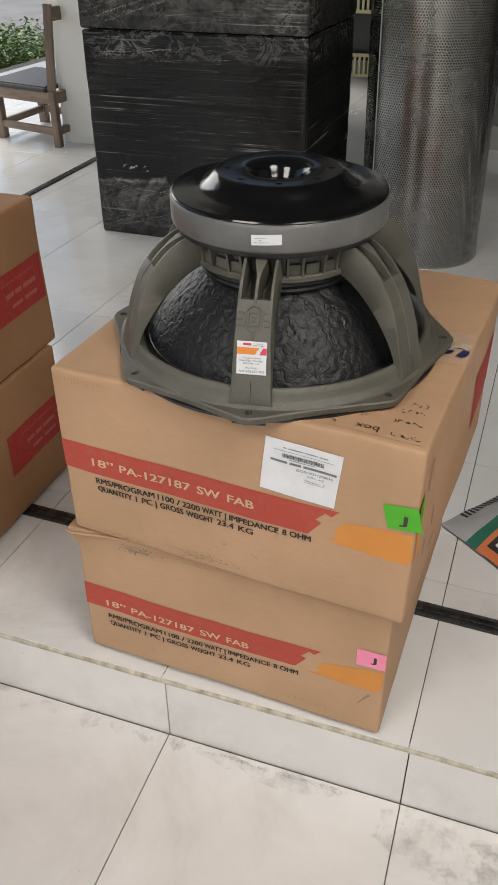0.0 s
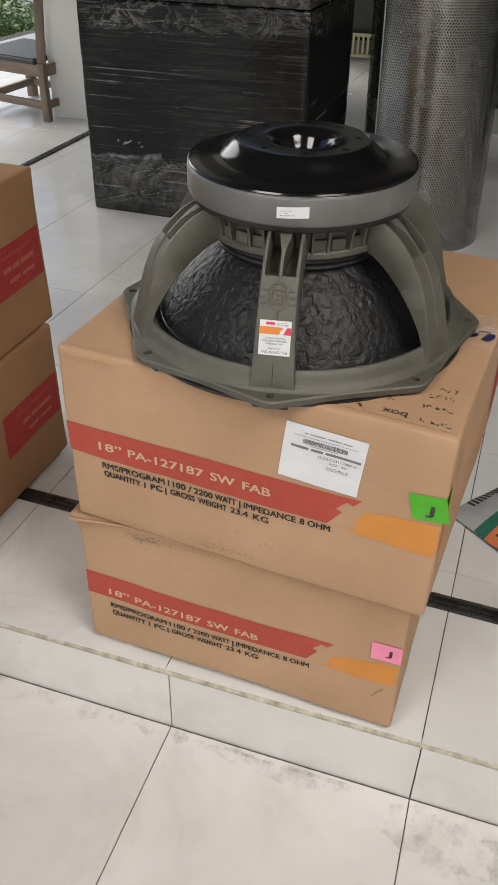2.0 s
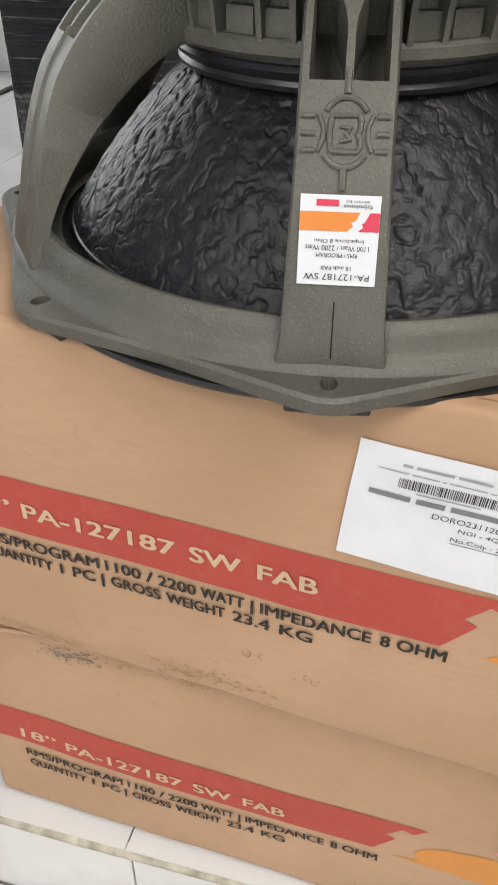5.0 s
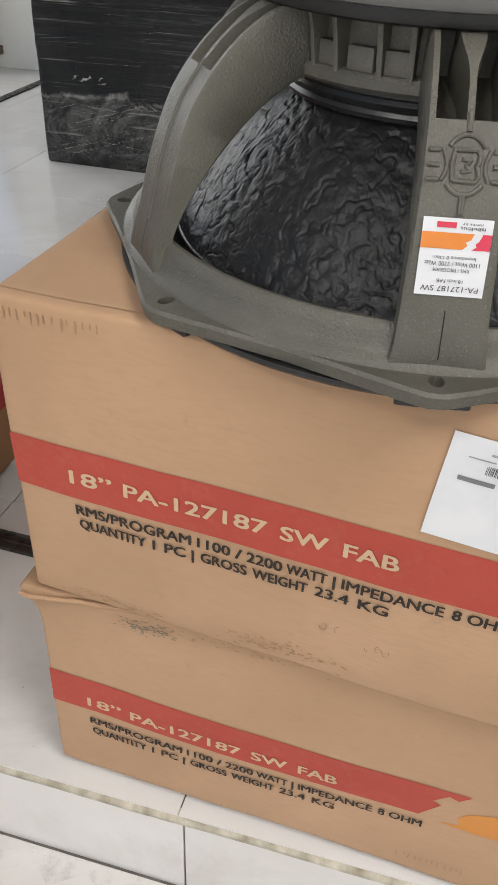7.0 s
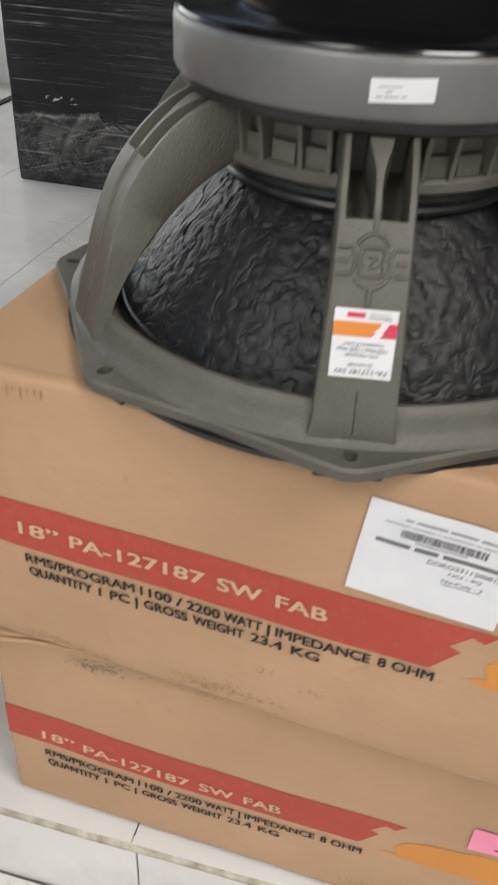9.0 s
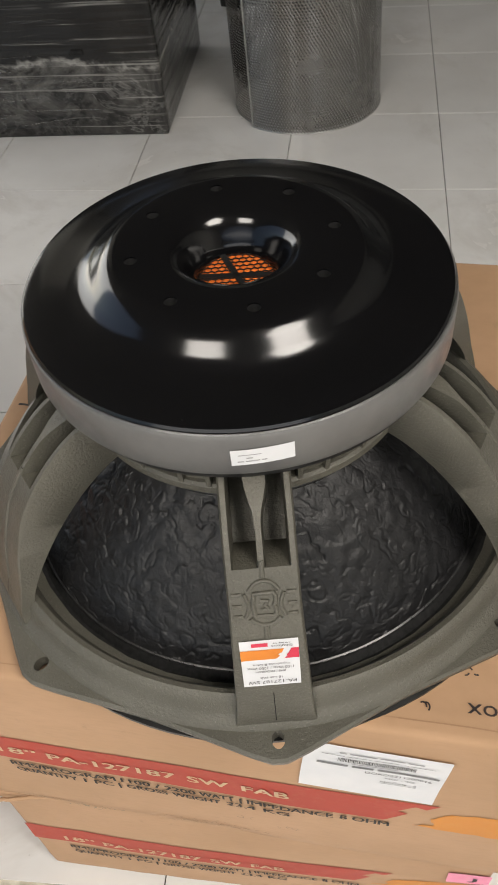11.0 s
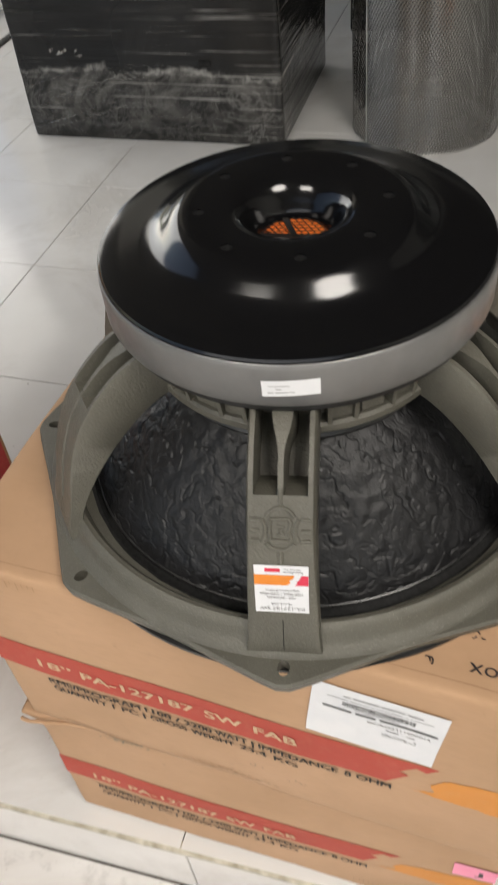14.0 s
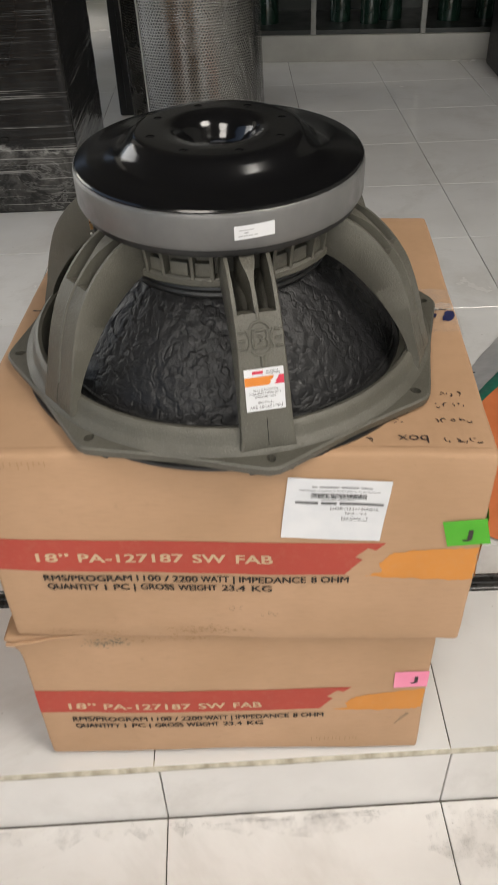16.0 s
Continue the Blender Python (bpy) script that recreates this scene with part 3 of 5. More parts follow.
HEADING = (("18\u201d", 0.0, 0.140), ("PA-127187", 0.182, 0.625), ("SW", 0.668, 0.806), ("FAB", 0.852, 1.0))
LINE_ONE = (("RMS/PROGRAM", 0.0, 0.292), ("1100", 0.309, 0.388), ("/", 0.401, 0.416), ("2200", 0.428, 0.509), ("WATT", 0.520, 0.612), ("|", 0.6265, 0.6305), ("IMPEDANCE", 0.646, 0.862), ("8", 0.880, 0.897), ("OHM", 0.911, 1.0))
LINE_TWO = (("QUANTITY", 0.0, 0.230), ("1 PC", 0.256, 0.364), ("|", 0.386, 0.391), ("GROSS", 0.416, 0.563), ("WEIGHT", 0.582, 0.752), ("23.4", 0.776, 0.876), ("KG", 0.905, 0.99))


def front_print(box, front, v_band, spans, bases, slope):
    part("printed_band", banner(front(0.0007), spans[3], v_band, v_band + 0.046), M_RED, box, "faded red printed band")
    for words, (u0, u1), v, height, bold, ink, name in (
        (HEADING, spans[0], bases[0], 0.0115, 0.0010, M_BOARDINK, "printed_heading"),
        (LINE_ONE, spans[1], bases[1], 0.0090, 0.0007, M_INK, "printed_line"),
        (LINE_TWO, spans[2], bases[2], 0.0090, 0.0007, M_INK, "printed_line"),
    ):
        placed = [(text, u0 + a * (u1 - u0), u0 + b * (u1 - u0)) for text, a, b in words]
        pts, faces = set_words(placed, v, height)
        pts[:, 1] += slope * (pts[:, 0] - u0)
        shifts = [(0.0, 0.0), (bold, 0.0), (0.0, bold * 0.6), (bold, bold * 0.6)]
        many = np.concatenate([pts + (a - bold / 2, b) for a, b in shifts])
        laid = [tuple(k + n * len(pts) for k in f) for n in range(4) for f in faces]
        bm = flat_bm(many, laid, front(0.0012))
        bm.verts.ensure_lookup_table()
        for n in range(1, 4):
            for vert in bm.verts[n * len(pts):(n + 1) * len(pts)]:
                vert.co.y -= 0.00007 * n
        part(name, bm, ink, box, smooth=False)


UPPER = (0.495, 0.505, 0.270)
LOWER = (0.487, 0.500, 0.2605)

low_box, front, side, top = carton("carton", pose(-0.145, 0.026, 0.0085, 0, 0, -2.6), LOWER, 3.0, M_CARD, "worn brown cardboard speaker box with red band and pink sticker", crumple=1.0)
low_front = front
front_print(low_box, front, 0.098, ((0.040, 0.282), (0.041, 0.360), (0.0425, 0.284), 0.394), (0.1050, 0.0785, 0.0635), 0.006)
part("paint_patch", ragged(front(0.0005), [(0.372, 0.094), (0.392, 0.099), (0.388, 0.108), (0.400, 0.122), (0.440, 0.130), (0.484, 0.133), (0.484, 0.094), (0.470, 0.092), (0.430, 0.090)], 5, 0.0012), M_ORANGE, low_box, "orange sprayed patch")
pink = part("sticker", patch_bm(front(0.0016), 0.445, 0.140, 0.486, 0.172, 6, 4), M_PINK, low_box, "pink paper sticker")
pts, faces = lettering("J", 0.0085, 0.014, 0.02)
part("sticker_letter", flat_bm(pts + (0.465, 0.148), faces, front(0.0022)), M_PEN, pink, smooth=False)
part("scratch", ragged(front(0.0006), [(0.452, 0.058), (0.455, 0.060), (0.470, 0.082), (0.466, 0.083), (0.459, 0.074)], 3, 0.0008, 3), M_PENCIL, low_box, "dark scratch in the board")

up_box, front, side, top = carton("carton", pose(-0.138, 0.0212, 0.271, 0.5, 0, -5.0), UPPER, 7.3, M_CARD, "brown cardboard speaker box with red band and white shipping label")
front_print(up_box, front, 0.1130, ((0.049, 0.2885), (0.0512, 0.367), (0.0525, 0.2905), 0.401), (0.1272, 0.0980, 0.0842), 0.010)
part("paint_patch", ragged(front(0.0005), [(0.382, 0.112), (0.400, 0.118), (0.396, 0.130), (0.410, 0.145), (0.452, 0.150), (0.492, 0.152), (0.493, 0.106), (0.470, 0.104), (0.430, 0.107)], 15, 0.0012), M_ORANGE, up_box, "orange sprayed patch")
part("paint_patch", ragged(side(0.0005), [(0.003, 0.105), (0.02, 0.11), (0.026, 0.16), (0.018, 0.20), (0.003, 0.152)], 16, 0.0015), M_ORANGE, up_box, "orange sprayed patch")


def skew(place, tl, tr, bl):
    """Lays a label of size 1 by 1 between three of its corners."""
    def at(u, v):
        a, b, c = Vector(bl), Vector(tr) - Vector(tl), Vector(tl) - Vector(bl)
        p = a + b * u + c * v
        return place(p.x, p.y)
    return at


green = part("sticker", patch_bm(skew(front(0.0016), (0.453, 0.189), (0.4945, 0.194), (0.461, 0.155)), 0, 0, 1, 1, 6, 4), M_GREEN, up_box, "bright green paper sticker folded round the corner")
part("sticker_fold", patch_bm(skew(side(0.0016), (0.001, 0.194), (0.020, 0.204), (0.001, 0.158)), 0, 0, 1, 1, 4, 4), M_GREEN, green)
pts, faces = lettering("J", 0.0095, 0.016, 0.02)
part("sticker_letter", flat_bm(pts + (0.474, 0.163), faces, front(0.0022)), M_PEN, green, smooth=False)

lab = skew(front(0.0014), (0.305, 0.2435), (0.4015, 0.239), (0.2975, 0.1675))
lab_ink = skew(front(0.0019), (0.305, 0.2435), (0.4015, 0.239), (0.2975, 0.1675))
label_sheet = part("shipping_label", patch_bm(lab, 0, 0, 1, 1, 10, 8), M_PAPER, up_box, "white paper shipping label")
rows = word_bars(0.24, 0.868, 0.022, (0.05, 0.19, 0.17, 0.11), 0.02) + word_bars(0.12, 0.815, 0.010, (0.16, 0.14, 0.02, 0.19, 0.03, 0.17), 0.015)
rows += word_bars(0.34, 0.672, 0.012, (0.33,), 0.0)
for bar_row in rows:
    part("printed_bar", bars_bm(lab_ink, [bar_row]), M_FAINT, label_sheet, smooth=False)
for bar_row in word_bars(0.10, 0.598, 0.042, (0.22, 0.15, 0.43), 0.03):
    part("printed_bar", bars_bm(lab_ink, [bar_row]), M_BARINK, label_sheet, smooth=False)
rng = random.Random(4)
rows, u = [], 0.24
while u < 0.78:
    w = rng.choice((0.003, 0.005, 0.008))
    rows.append((u, 0.70, u + w, 0.78))
    u += w + rng.choice((0.003, 0.005, 0.007))
part("barcode", bars_bm(lab_ink, rows), M_LABELINK, label_sheet, smooth=False)
for text, u, v, w, h in (("DORO2311200016", 0.45, 0.51, 0.47, 0.045), ("NGI - 4Q", 0.60, 0.435, 0.21, 0.04), ("No.Coly : 2", 0.575, 0.35, 0.26, 0.045)):
    pts, faces = lettering(text, w, h)
    part("printed_line", flat_bm(pts + (u, v), faces, lab_ink), M_LABELINK, label_sheet, smooth=False)
part("printed_line", bars_bm(lab_ink, [(0.575, 0.338, 0.835, 0.343)]), M_LABELINK, label_sheet, smooth=False)

# handwriting across the lid: illegible pen strokes, and the one plain word
def stroke(bm, place, pts, thick):
    left, right = [], []
    n = len(pts) - 1
    for i, p in enumerate(pts):
        way = (pts[min(i + 1, n)] - pts[max(i - 1, 0)]).normalized()
        side = Vector((-way.y, way.x)) * thick / 2
        left.append(bm.verts.new(place(p.x + side.x, p.y + side.y)))
        right.append(bm.verts.new(place(p.x - side.x, p.y - side.y)))
    for i in range(n):
        bm.faces.new((left[i], left[i + 1], right[i + 1], right[i]))


def scrawl(place, words, seed, tall, thick):
    """Short crossing pen strokes that spell nothing."""
    rng = random.Random(seed)
    bm = bmesh.new()
    for u0, u1, v, count in words:
        step_u = (u1 - u0) / count
        for k in range(count):
            for _ in range(2):
                c = Vector((u0 + step_u * (k + rng.uniform(0.35, 0.65)), v + tall * rng.uniform(0.30, 0.50)))
                turn, sweep, long = rng.uniform(0, 6.28), rng.uniform(0.6, 2.6), tall * rng.uniform(0.22, 0.40)
                pts = [c + Vector((0.8 * long * math.cos(turn + sweep * t / 9), long * math.sin(turn + sweep * t / 9))) * (1 - 0.4 * t / 9) for t in range(10)]
                stroke(bm, place, pts, thick)
    return bm


words = ((0.448, 0.484, 0.016, 5), (0.372, 0.386, 0.015, 1), (0.440, 0.480, 0.045, 5), (0.394, 0.418, 0.045, 3), (0.446, 0.476, 0.069, 4), (0.450, 0.476, 0.088, 3))
tagged(part("pen_writing", scrawl(top(0.0009), words, 3, 0.0115, 0.0011), M_PEN, up_box, "dark marker pen strokes", smooth=False), kind="stuff")
pts, faces = lettering("box", 0.028, 0.0110)
part("pen_word", flat_bm(np.c_[0.434 - pts[:, 0], 0.0265 - pts[:, 1]], faces, top(0.0009)), M_PEN, up_box, smooth=False)
tagged(part("pencil_writing", scrawl(front(0.0009), ((0.240, 0.262, 0.052, 2), (0.272, 0.300, 0.043, 3)), 5, 0.013, 0.0006), M_PENCIL, up_box, smooth=False), kind="stuff")
# flat darker line paints the soft shade of the lid's rounded edge
part("lid_crease", bars_bm(top(0.0005), [(0.006, 0.0095, 0.489, 0.0105)]), M_EDGE_SHADE, up_box, "painted shade line along the lid's rounded front edge", smooth=False)
part("printed_band", patch_bm(side(0.0008), 0.33, 0.10, 0.50, 0.19, 10, 4), M_RED_DARK, up_box, "dark red printed band")
# packing tape over the lid slit and down the side
tape = part("packing_tape", patch_bm(top(0.0012), 0.30, 0.205, 0.494, 0.300, 24, 10), M_PACKTAPE, up_box, "clear crinkled packing tape")
part("tape_end", patch_bm(side(0.0012), 0.205, 0.18, 0.300, 0.268, 10, 8), M_PACKTAPE, tape)
M_TAPEBLUE = speckled("blue_tape_print", (0.012, 0.014, 0.05), (0.035, 0.04, 0.12), 50, 0.4)
for ring in ([(0.455, 0.236), (0.462, 0.230), (0.470, 0.234), (0.472, 0.243), (0.464, 0.240), (0.458, 0.245)], [(0.476, 0.228), (0.485, 0.226), (0.492, 0.236), (0.490, 0.247), (0.482, 0.246), (0.479, 0.238)]):
    part("tape_print", ragged(top(0.0018), ring, 2, 0.0012), M_TAPEBLUE, tape, "dark blue printed mark")
part("tape_crumple", ragged(top(0.0022), [(0.468, 0.246), (0.480, 0.252), (0.493, 0.247), (0.492, 0.262), (0.478, 0.266), (0.470, 0.258)], 7, 0.002), M_TAPE, tape, "whitened crumple in the tape")
for mark in ((0.04, 0.19, 0.043, 0.235), (0.055, 0.20, 0.057, 0.228), (0.09, 0.10, 0.093, 0.13), (0.10, 0.05, 0.14, 0.054), (0.06, 0.07, 0.063, 0.10)):
    part("pen_mark", bars_bm(side(0.0009), [mark]), M_PEN, up_box, smooth=False)


# dents as flat darker bars, their shade put into the board colour
def crimps(box, front, u0, u1, v, seed):
    rng = random.Random(seed)
    rows, u = [], u0
    while u < u1:
        t = rng.uniform(0.004, 0.010)
        rows.append((u, v - t, u + 0.0011, v))
        u += rng.uniform(0.004, 0.007)
    tagged(part("crimp_mark", bars_bm(front(0.0007), rows), M_DENT_SMUDGE, box, "row of pressed crimp marks with their shade painted as darker bars", smooth=False), kind="stuff")


M_DENT_SMUDGE = print_material("dent_shade_and_smudge", (0.36, 0.215, 0.115), BOARD, 0.3)
crimps(up_box, front, 0.006, 0.085, 0.262, 1)
crimps(low_box, low_front, 0.345, 0.405, 0.030, 2)


def smudge(box, face, u0, u1, v0, v1, seed, count, ink):
    """A rubbed dirty patch of many short fine strokes."""
    rng = random.Random(seed)
    rows = []
    for _ in range(count):
        f = (rng.random() + rng.random()) / 2
        u, v = u0 + (u1 - u0) * f, v0 + (v1 - v0) * (rng.random() + rng.random()) / 2
        w, t = rng.uniform(0.0006, 0.0040), rng.uniform(0.0005, 0.0016)
        rows.append((u, v, u + w, v + t))
    tagged(part("smudge", bars_bm(face(0.0007), rows), ink, box, "dirty rubbed smudge", smooth=False), kind="stuff")


lip = bmesh.new()
spine = []
for i in range(101):
    u = 0.004 + 0.425 * i / 100
    swell = 0.0016 * noise.noise(Vector((u * 28, 1, 4))) + 0.0008 * noise.noise(Vector((u * 90, 2, 1)))
    p = low_front(0.0012 + swell)(u, LOWER[2] - 0.0035 + 0.5 * swell)
    p.y -= 0.004 * max(0.0, 1 - u / 0.10)
    spine.append(p)
tube(spine, 0.0021, 8, lip)
part("lid_lip", lip, M_CARD, low_box, "crumpled lip of the lid")
M_SMUDGE = print_material("greenish_smudge", (0.19, 0.165, 0.115), BOARD, 0.5)
smudge(low_box, low_front, 0.070, 0.132, 0.228, 0.248, 8, 90, M_SMUDGE)
smudge(low_box, low_front, 0.06, 0.30, 0.236, 0.254, 9, 90, M_DENT_SMUDGE)
smudge(up_box, front, 0.150, 0.270, 0.004, 0.026, 10, 110, M_DENT_SMUDGE)
smudge(up_box, front, 0.02, 0.12, 0.003, 0.014, 11, 50, M_DENT_SMUDGE)


M_DULLINK = print_material("dull_pale_ink", (0.43, 0.13, 0.09), (0.36, 0.03, 0.028), 0.4)


def side_stack(m, seed, label, band):
    box, front, side, top = carton("carton", m, (0.50, 0.50, 0.292), seed, M_CARD_SHADED, label)
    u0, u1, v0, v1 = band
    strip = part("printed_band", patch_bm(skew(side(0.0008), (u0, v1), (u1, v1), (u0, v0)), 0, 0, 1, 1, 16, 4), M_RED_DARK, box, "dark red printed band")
    pts, faces = lettering("Komponen Pengeras Suara", 0.118, 0.009)
    part("printed_line", flat_bm(pts + (u1 - 0.145, v0 + 0.066), faces, side(0.0013)), M_DULLINK, strip, smooth=False)
    for bar_row in word_bars(u1 - 0.13, v0 + 0.043, 0.009, (0.026, 0.022, 0.045), 0.005) + word_bars(u1 - 0.115, v0 + 0.021, 0.007, (0.036, 0.042), 0.008):
        part("printed_bar", bars_bm(side(0.0013), [bar_row]), M_DULLINK, strip, smooth=False)
    return box, side


box, side_a = side_stack(pose(-0.951, -0.012, 0.0085, 0, 0, -1.0), 21.0, "brown cardboard box with dark red band at the stack's foot", (0.30, 0.49, 0.10, 0.19))
part("printed_marks", ragged(side_a(0.001), [(0.20, 0.03), (0.22, 0.05), (0.21, 0.08), (0.23, 0.10), (0.20, 0.12), (0.18, 0.07)], 4, 0.004), M_RED_DARK, box, "red printed pictogram")
part("printed_marks", ragged(side_a(0.001), [(0.19, 0.13), (0.22, 0.135), (0.215, 0.16), (0.20, 0.15)], 6, 0.004), M_PEN, box, "black printed pictogram")
side_stack(pose(-0.947, -0.002, 0.302, 0, 0, 0.5), 33.0, "brown cardboard box with dark red band on the stack's top", (0.01, 0.49, 0.10, 0.19))

# ---------------------------------------------------------------- loudspeaker driver
AIM = -81.7     # bearing of the arm that carries the sticker
speaker = thing("loudspeaker_driver", pose(0.119, 0.1920, 0.5425, 1.4, 0, 0) @ pose(0, 0, 0, 0, 0, AIM), "large upturned loudspeaker driver with cast frame on a cardboard box", "loudspeaker")
BASE = 0.5405


def h(z):
    return z - BASE


# octagonal mounting flange: corners at the bolt holes
outline = []
for k in range(8):
    a = math.pi / 4 * k
    for da in (-0.085, -0.05, -0.02, 0.0, 0.02, 0.05, 0.085):
        r = 0.2350 * math.cos(math.pi / 8) / math.cos(math.pi / 8 - abs(da))
        outline.append((min(r, 0.2330), a + da))
    for f in (0.3, 0.5, 0.7):
        da = math.pi / 4 * f
        r = 0.2350 * math.cos(math.pi / 8) / math.cos(abs(math.pi / 8 - da))
        outline.append((r - 0.0025 * (1 - abs(2 * f - 1)), a + da))
outline.sort(key=lambda p: p[1])
bm = bmesh.new()
levels = ((-0.0035, h(0.5462)), (-0.0015, h(0.5475)), (0.0, h(0.5550)), (-0.0018, h(0.5570)))
rings = [[bm.verts.new(((r + off) * math.cos(a), (r + off) * math.sin(a), z)) for r, a in outline] for off, z in levels]
inner = [[bm.verts.new((0.183 * math.cos(a), 0.183 * math.sin(a), z)) for r, a in outline] for z in (h(0.5570), h(0.5462))]
loop = rings + inner
n = len(outline)
for a, b in zip(loop, loop[1:] + loop[:1]):
    for k in range(n):
        bm.faces.new((a[k], a[(k + 1) % n], b[(k + 1) % n], b[k]))
flange = part("flange", bm, M_CAST, speaker, "eight-sided cast mounting flange")
holes = []
for k in range(8):
    a = math.pi / 4 * k
    c = bmesh.new()
    bmesh.ops.create_cone(c, cap_ends=True, segments=20, radius1=0.0042, radius2=0.0042, depth=0.06, matrix=pose(0.2195 * math.cos(a), 0.2195 * math.sin(a), h(0.55), 0, 0, math.degrees(a)) @ Matrix.Diagonal((1.35, 1, 1, 1)))
    holes.append(c)
cut(flange, holes)
# rubber gasket under the flange, in pads
part("gasket", lathe([(0.19, h(0.5408)), (0.214, h(0.5408)), (0.216, h(0.543)), (0.216, h(0.5462)), (0.19, h(0.5462))], 96), M_RUBBER, speaker, "black rubber gasket")
for k in range(8):
    for da in (-3.4, 3.4):
        part("gasket_pad", box_bm(-0.010, -0.007, h(0.5408), 0.0015, 0.007, h(0.5463), 0.001, 1), M_RUBBER, speaker, m=pose(0, 0, 0, 0, 0, 45 * k + da) @ pose(0.2205, 0, 0))
# rounded rim inside the flange
part("basket_rim", lathe([(0.1900, h(0.552)), (0.1905, h(0.5660)), (0.1918, h(0.5725)), (0.1945, h(0.5765)), (0.1980, h(0.5775)), (0.2012, h(0.5755)), (0.2035, h(0.5710)), (0.2052, h(0.5655)), (0.2080, h(0.5620)), (0.2120, h(0.5600)), (0.2140, h(0.5565))], 160), M_CAST, speaker)

OUTER = ((0.2105, 0.5560), (0.2095, 0.5660), (0.2070, 0.5760), (0.2025, 0.5900), (0.1985, 0.6060), (0.1940, 0.6220), (0.1875, 0.6400), (0.1790, 0.6580), (0.1650, 0.6765), (0.1490, 0.6915), (0.1330, 0.7015), (0.1120, 0.7090))
INNER = ((0.1945, 0.5560), (0.1955, 0.5680), (0.1955, 0.5790), (0.1905, 0.5905), (0.1840, 0.6010), (0.1745, 0.6140), (0.1635, 0.6270), (0.1520, 0.6390), (0.1385, 0.6510), (0.1255, 0.6600), (0.1135, 0.6660), (0.1000, 0.6700))


def along(curve, s):
    f = s * (len(curve) - 1)
    i = min(int(f), len(curve) - 2)
    p = [Vector((*curve[min(max(j, 0), len(curve) - 1)], 0)) for j in (i - 1, i, i + 1, i + 2)]
    t = f - i
    q = 0.5 * ((2 * p[1]) + (p[2] - p[0]) * t + (2 * p[0] - 5 * p[1] + 4 * p[2] - p[3]) * t * t + (3 * p[1] - p[0] - 3 * p[2] + p[3]) * t ** 3)
    return q.x, q.y


def arm_bm():
    """One curved arm of the basket with its two pockets and the rib between them."""
    bm = bmesh.new()
    stations = [i / 48 for i in range(49)]
    rings = []
    for s in stations:
        (ro, zo), (ri, zi) = along(OUTER, s), along(INNER, s)
        wide = 0.0243 - 0.0035 * min(1, s / 0.6) + 0.005 * max(0, 0.14 - s) ** 1.5 * 10
        pocket = min(1.0, max(0.0, (s - 0.724) / 0.014))
        swell = min(1.0, max(0.0, (s - 0.80) / 0.14))
        edge, rib = wide - 0.0042, 0.0017 + 0.0048 * swell * swell * (3 - 2 * swell)
        marks = [(-wide, 0.10), (-wide + 0.0012, 0.0), (-edge, 0.0), (-edge + 0.0008, 1.0), (-rib - 0.0008, 1.0), (-rib, 0.0), (rib, 0.0), (rib + 0.0008, 1.0), (edge - 0.0008, 1.0), (edge, 0.0), (wide - 0.0012, 0.0), (wide, 0.10)]
        ring = []
        for t, d in marks:
            deep = 0.78 * pocket if d == 1.0 else (0.06 if d else 0.0)
            ring.append((ro + (ri - ro) * deep, t, zo + (zi - zo) * deep))
        ring.append((ri + (ro - ri) * 0.06, wide * 1.03, zi + (zo - zi) * 0.06))
        ring.append((ri, wide * 0.96, zi))
        ring.append((ri, -wide * 0.96, zi))
        ring.append((ri + (ro - ri) * 0.06, -wide * 1.03, zi + (zo - zi) * 0.06))
        rings.append([bm.verts.new((x, y, h(z))) for x, y, z in ring])
    n = len(rings[0])
    for a, b in zip(rings, rings[1:]):
        for k in range(n):
            bm.faces.new((a[k], a[(k + 1) % n], b[(k + 1) % n], b[k]))
    bm.faces.new(rings[0])
    bm.faces.new(rings[-1])
    return bm


def arm_surface(off):
    """A point on an arm's outer face: across and height along it."""
    def at(u, v):
        lo, hi = 0.0, 1.0
        for _ in range(24):
            mid = (lo + hi) / 2
            lo, hi = (mid, hi) if along(OUTER, mid)[1] < v else (lo, mid)
        r, z = along(OUTER, lo)
        r2, z2 = along(OUTER, min(1, lo + 0.01))
        n = Vector((z2 - z, 0, -(r2 - r))).normalized()
        return Vector((r, u, h(z))) + n * off
    return at


arm = part("basket_arm", arm_bm(), M_CAST, speaker, angle=40)
for k in range(1, 6):
    twin = new("basket_arm", arm.data)
    twin.parent, twin.matrix_local = speaker, pose(0, 0, 0, 0, 0, 60 * k)
def raised(outline_pts, off):
    """A cast line in relief that follows the arm, from a path of (across, height)."""
    at = arm_surface(off)
    dense = []
    for (a, b), (c, e) in zip(outline_pts, outline_pts[1:]):
        for i in range(4):
            dense.append(at(a + (c - a) * i / 4, b + (e - b) * i / 4))
    dense.append(at(*outline_pts[-1]))
    return dense


# raised rib below the pockets, flat near-black strip as the shade of the foot's slot
for a0 in range(0, 360, 60):
    turn = pose(0, 0, 0, 0, 0, a0)
    foot = 0.6685 if a0 == 0 else 0.585
    part("arm_rib", tube(raised([(0, foot + (0.676 - foot) * i / 8) for i in range(9)], -0.0004), 0.0016, 8), M_CAST, speaker, m=turn)
    part("arm_slot", patch_bm(arm_surface(0.0003), -0.0003, 0.564, 0.0003, 0.589, 1, 8), M_SHADOWHOLE, speaker, m=turn)

ZC = 0.6550


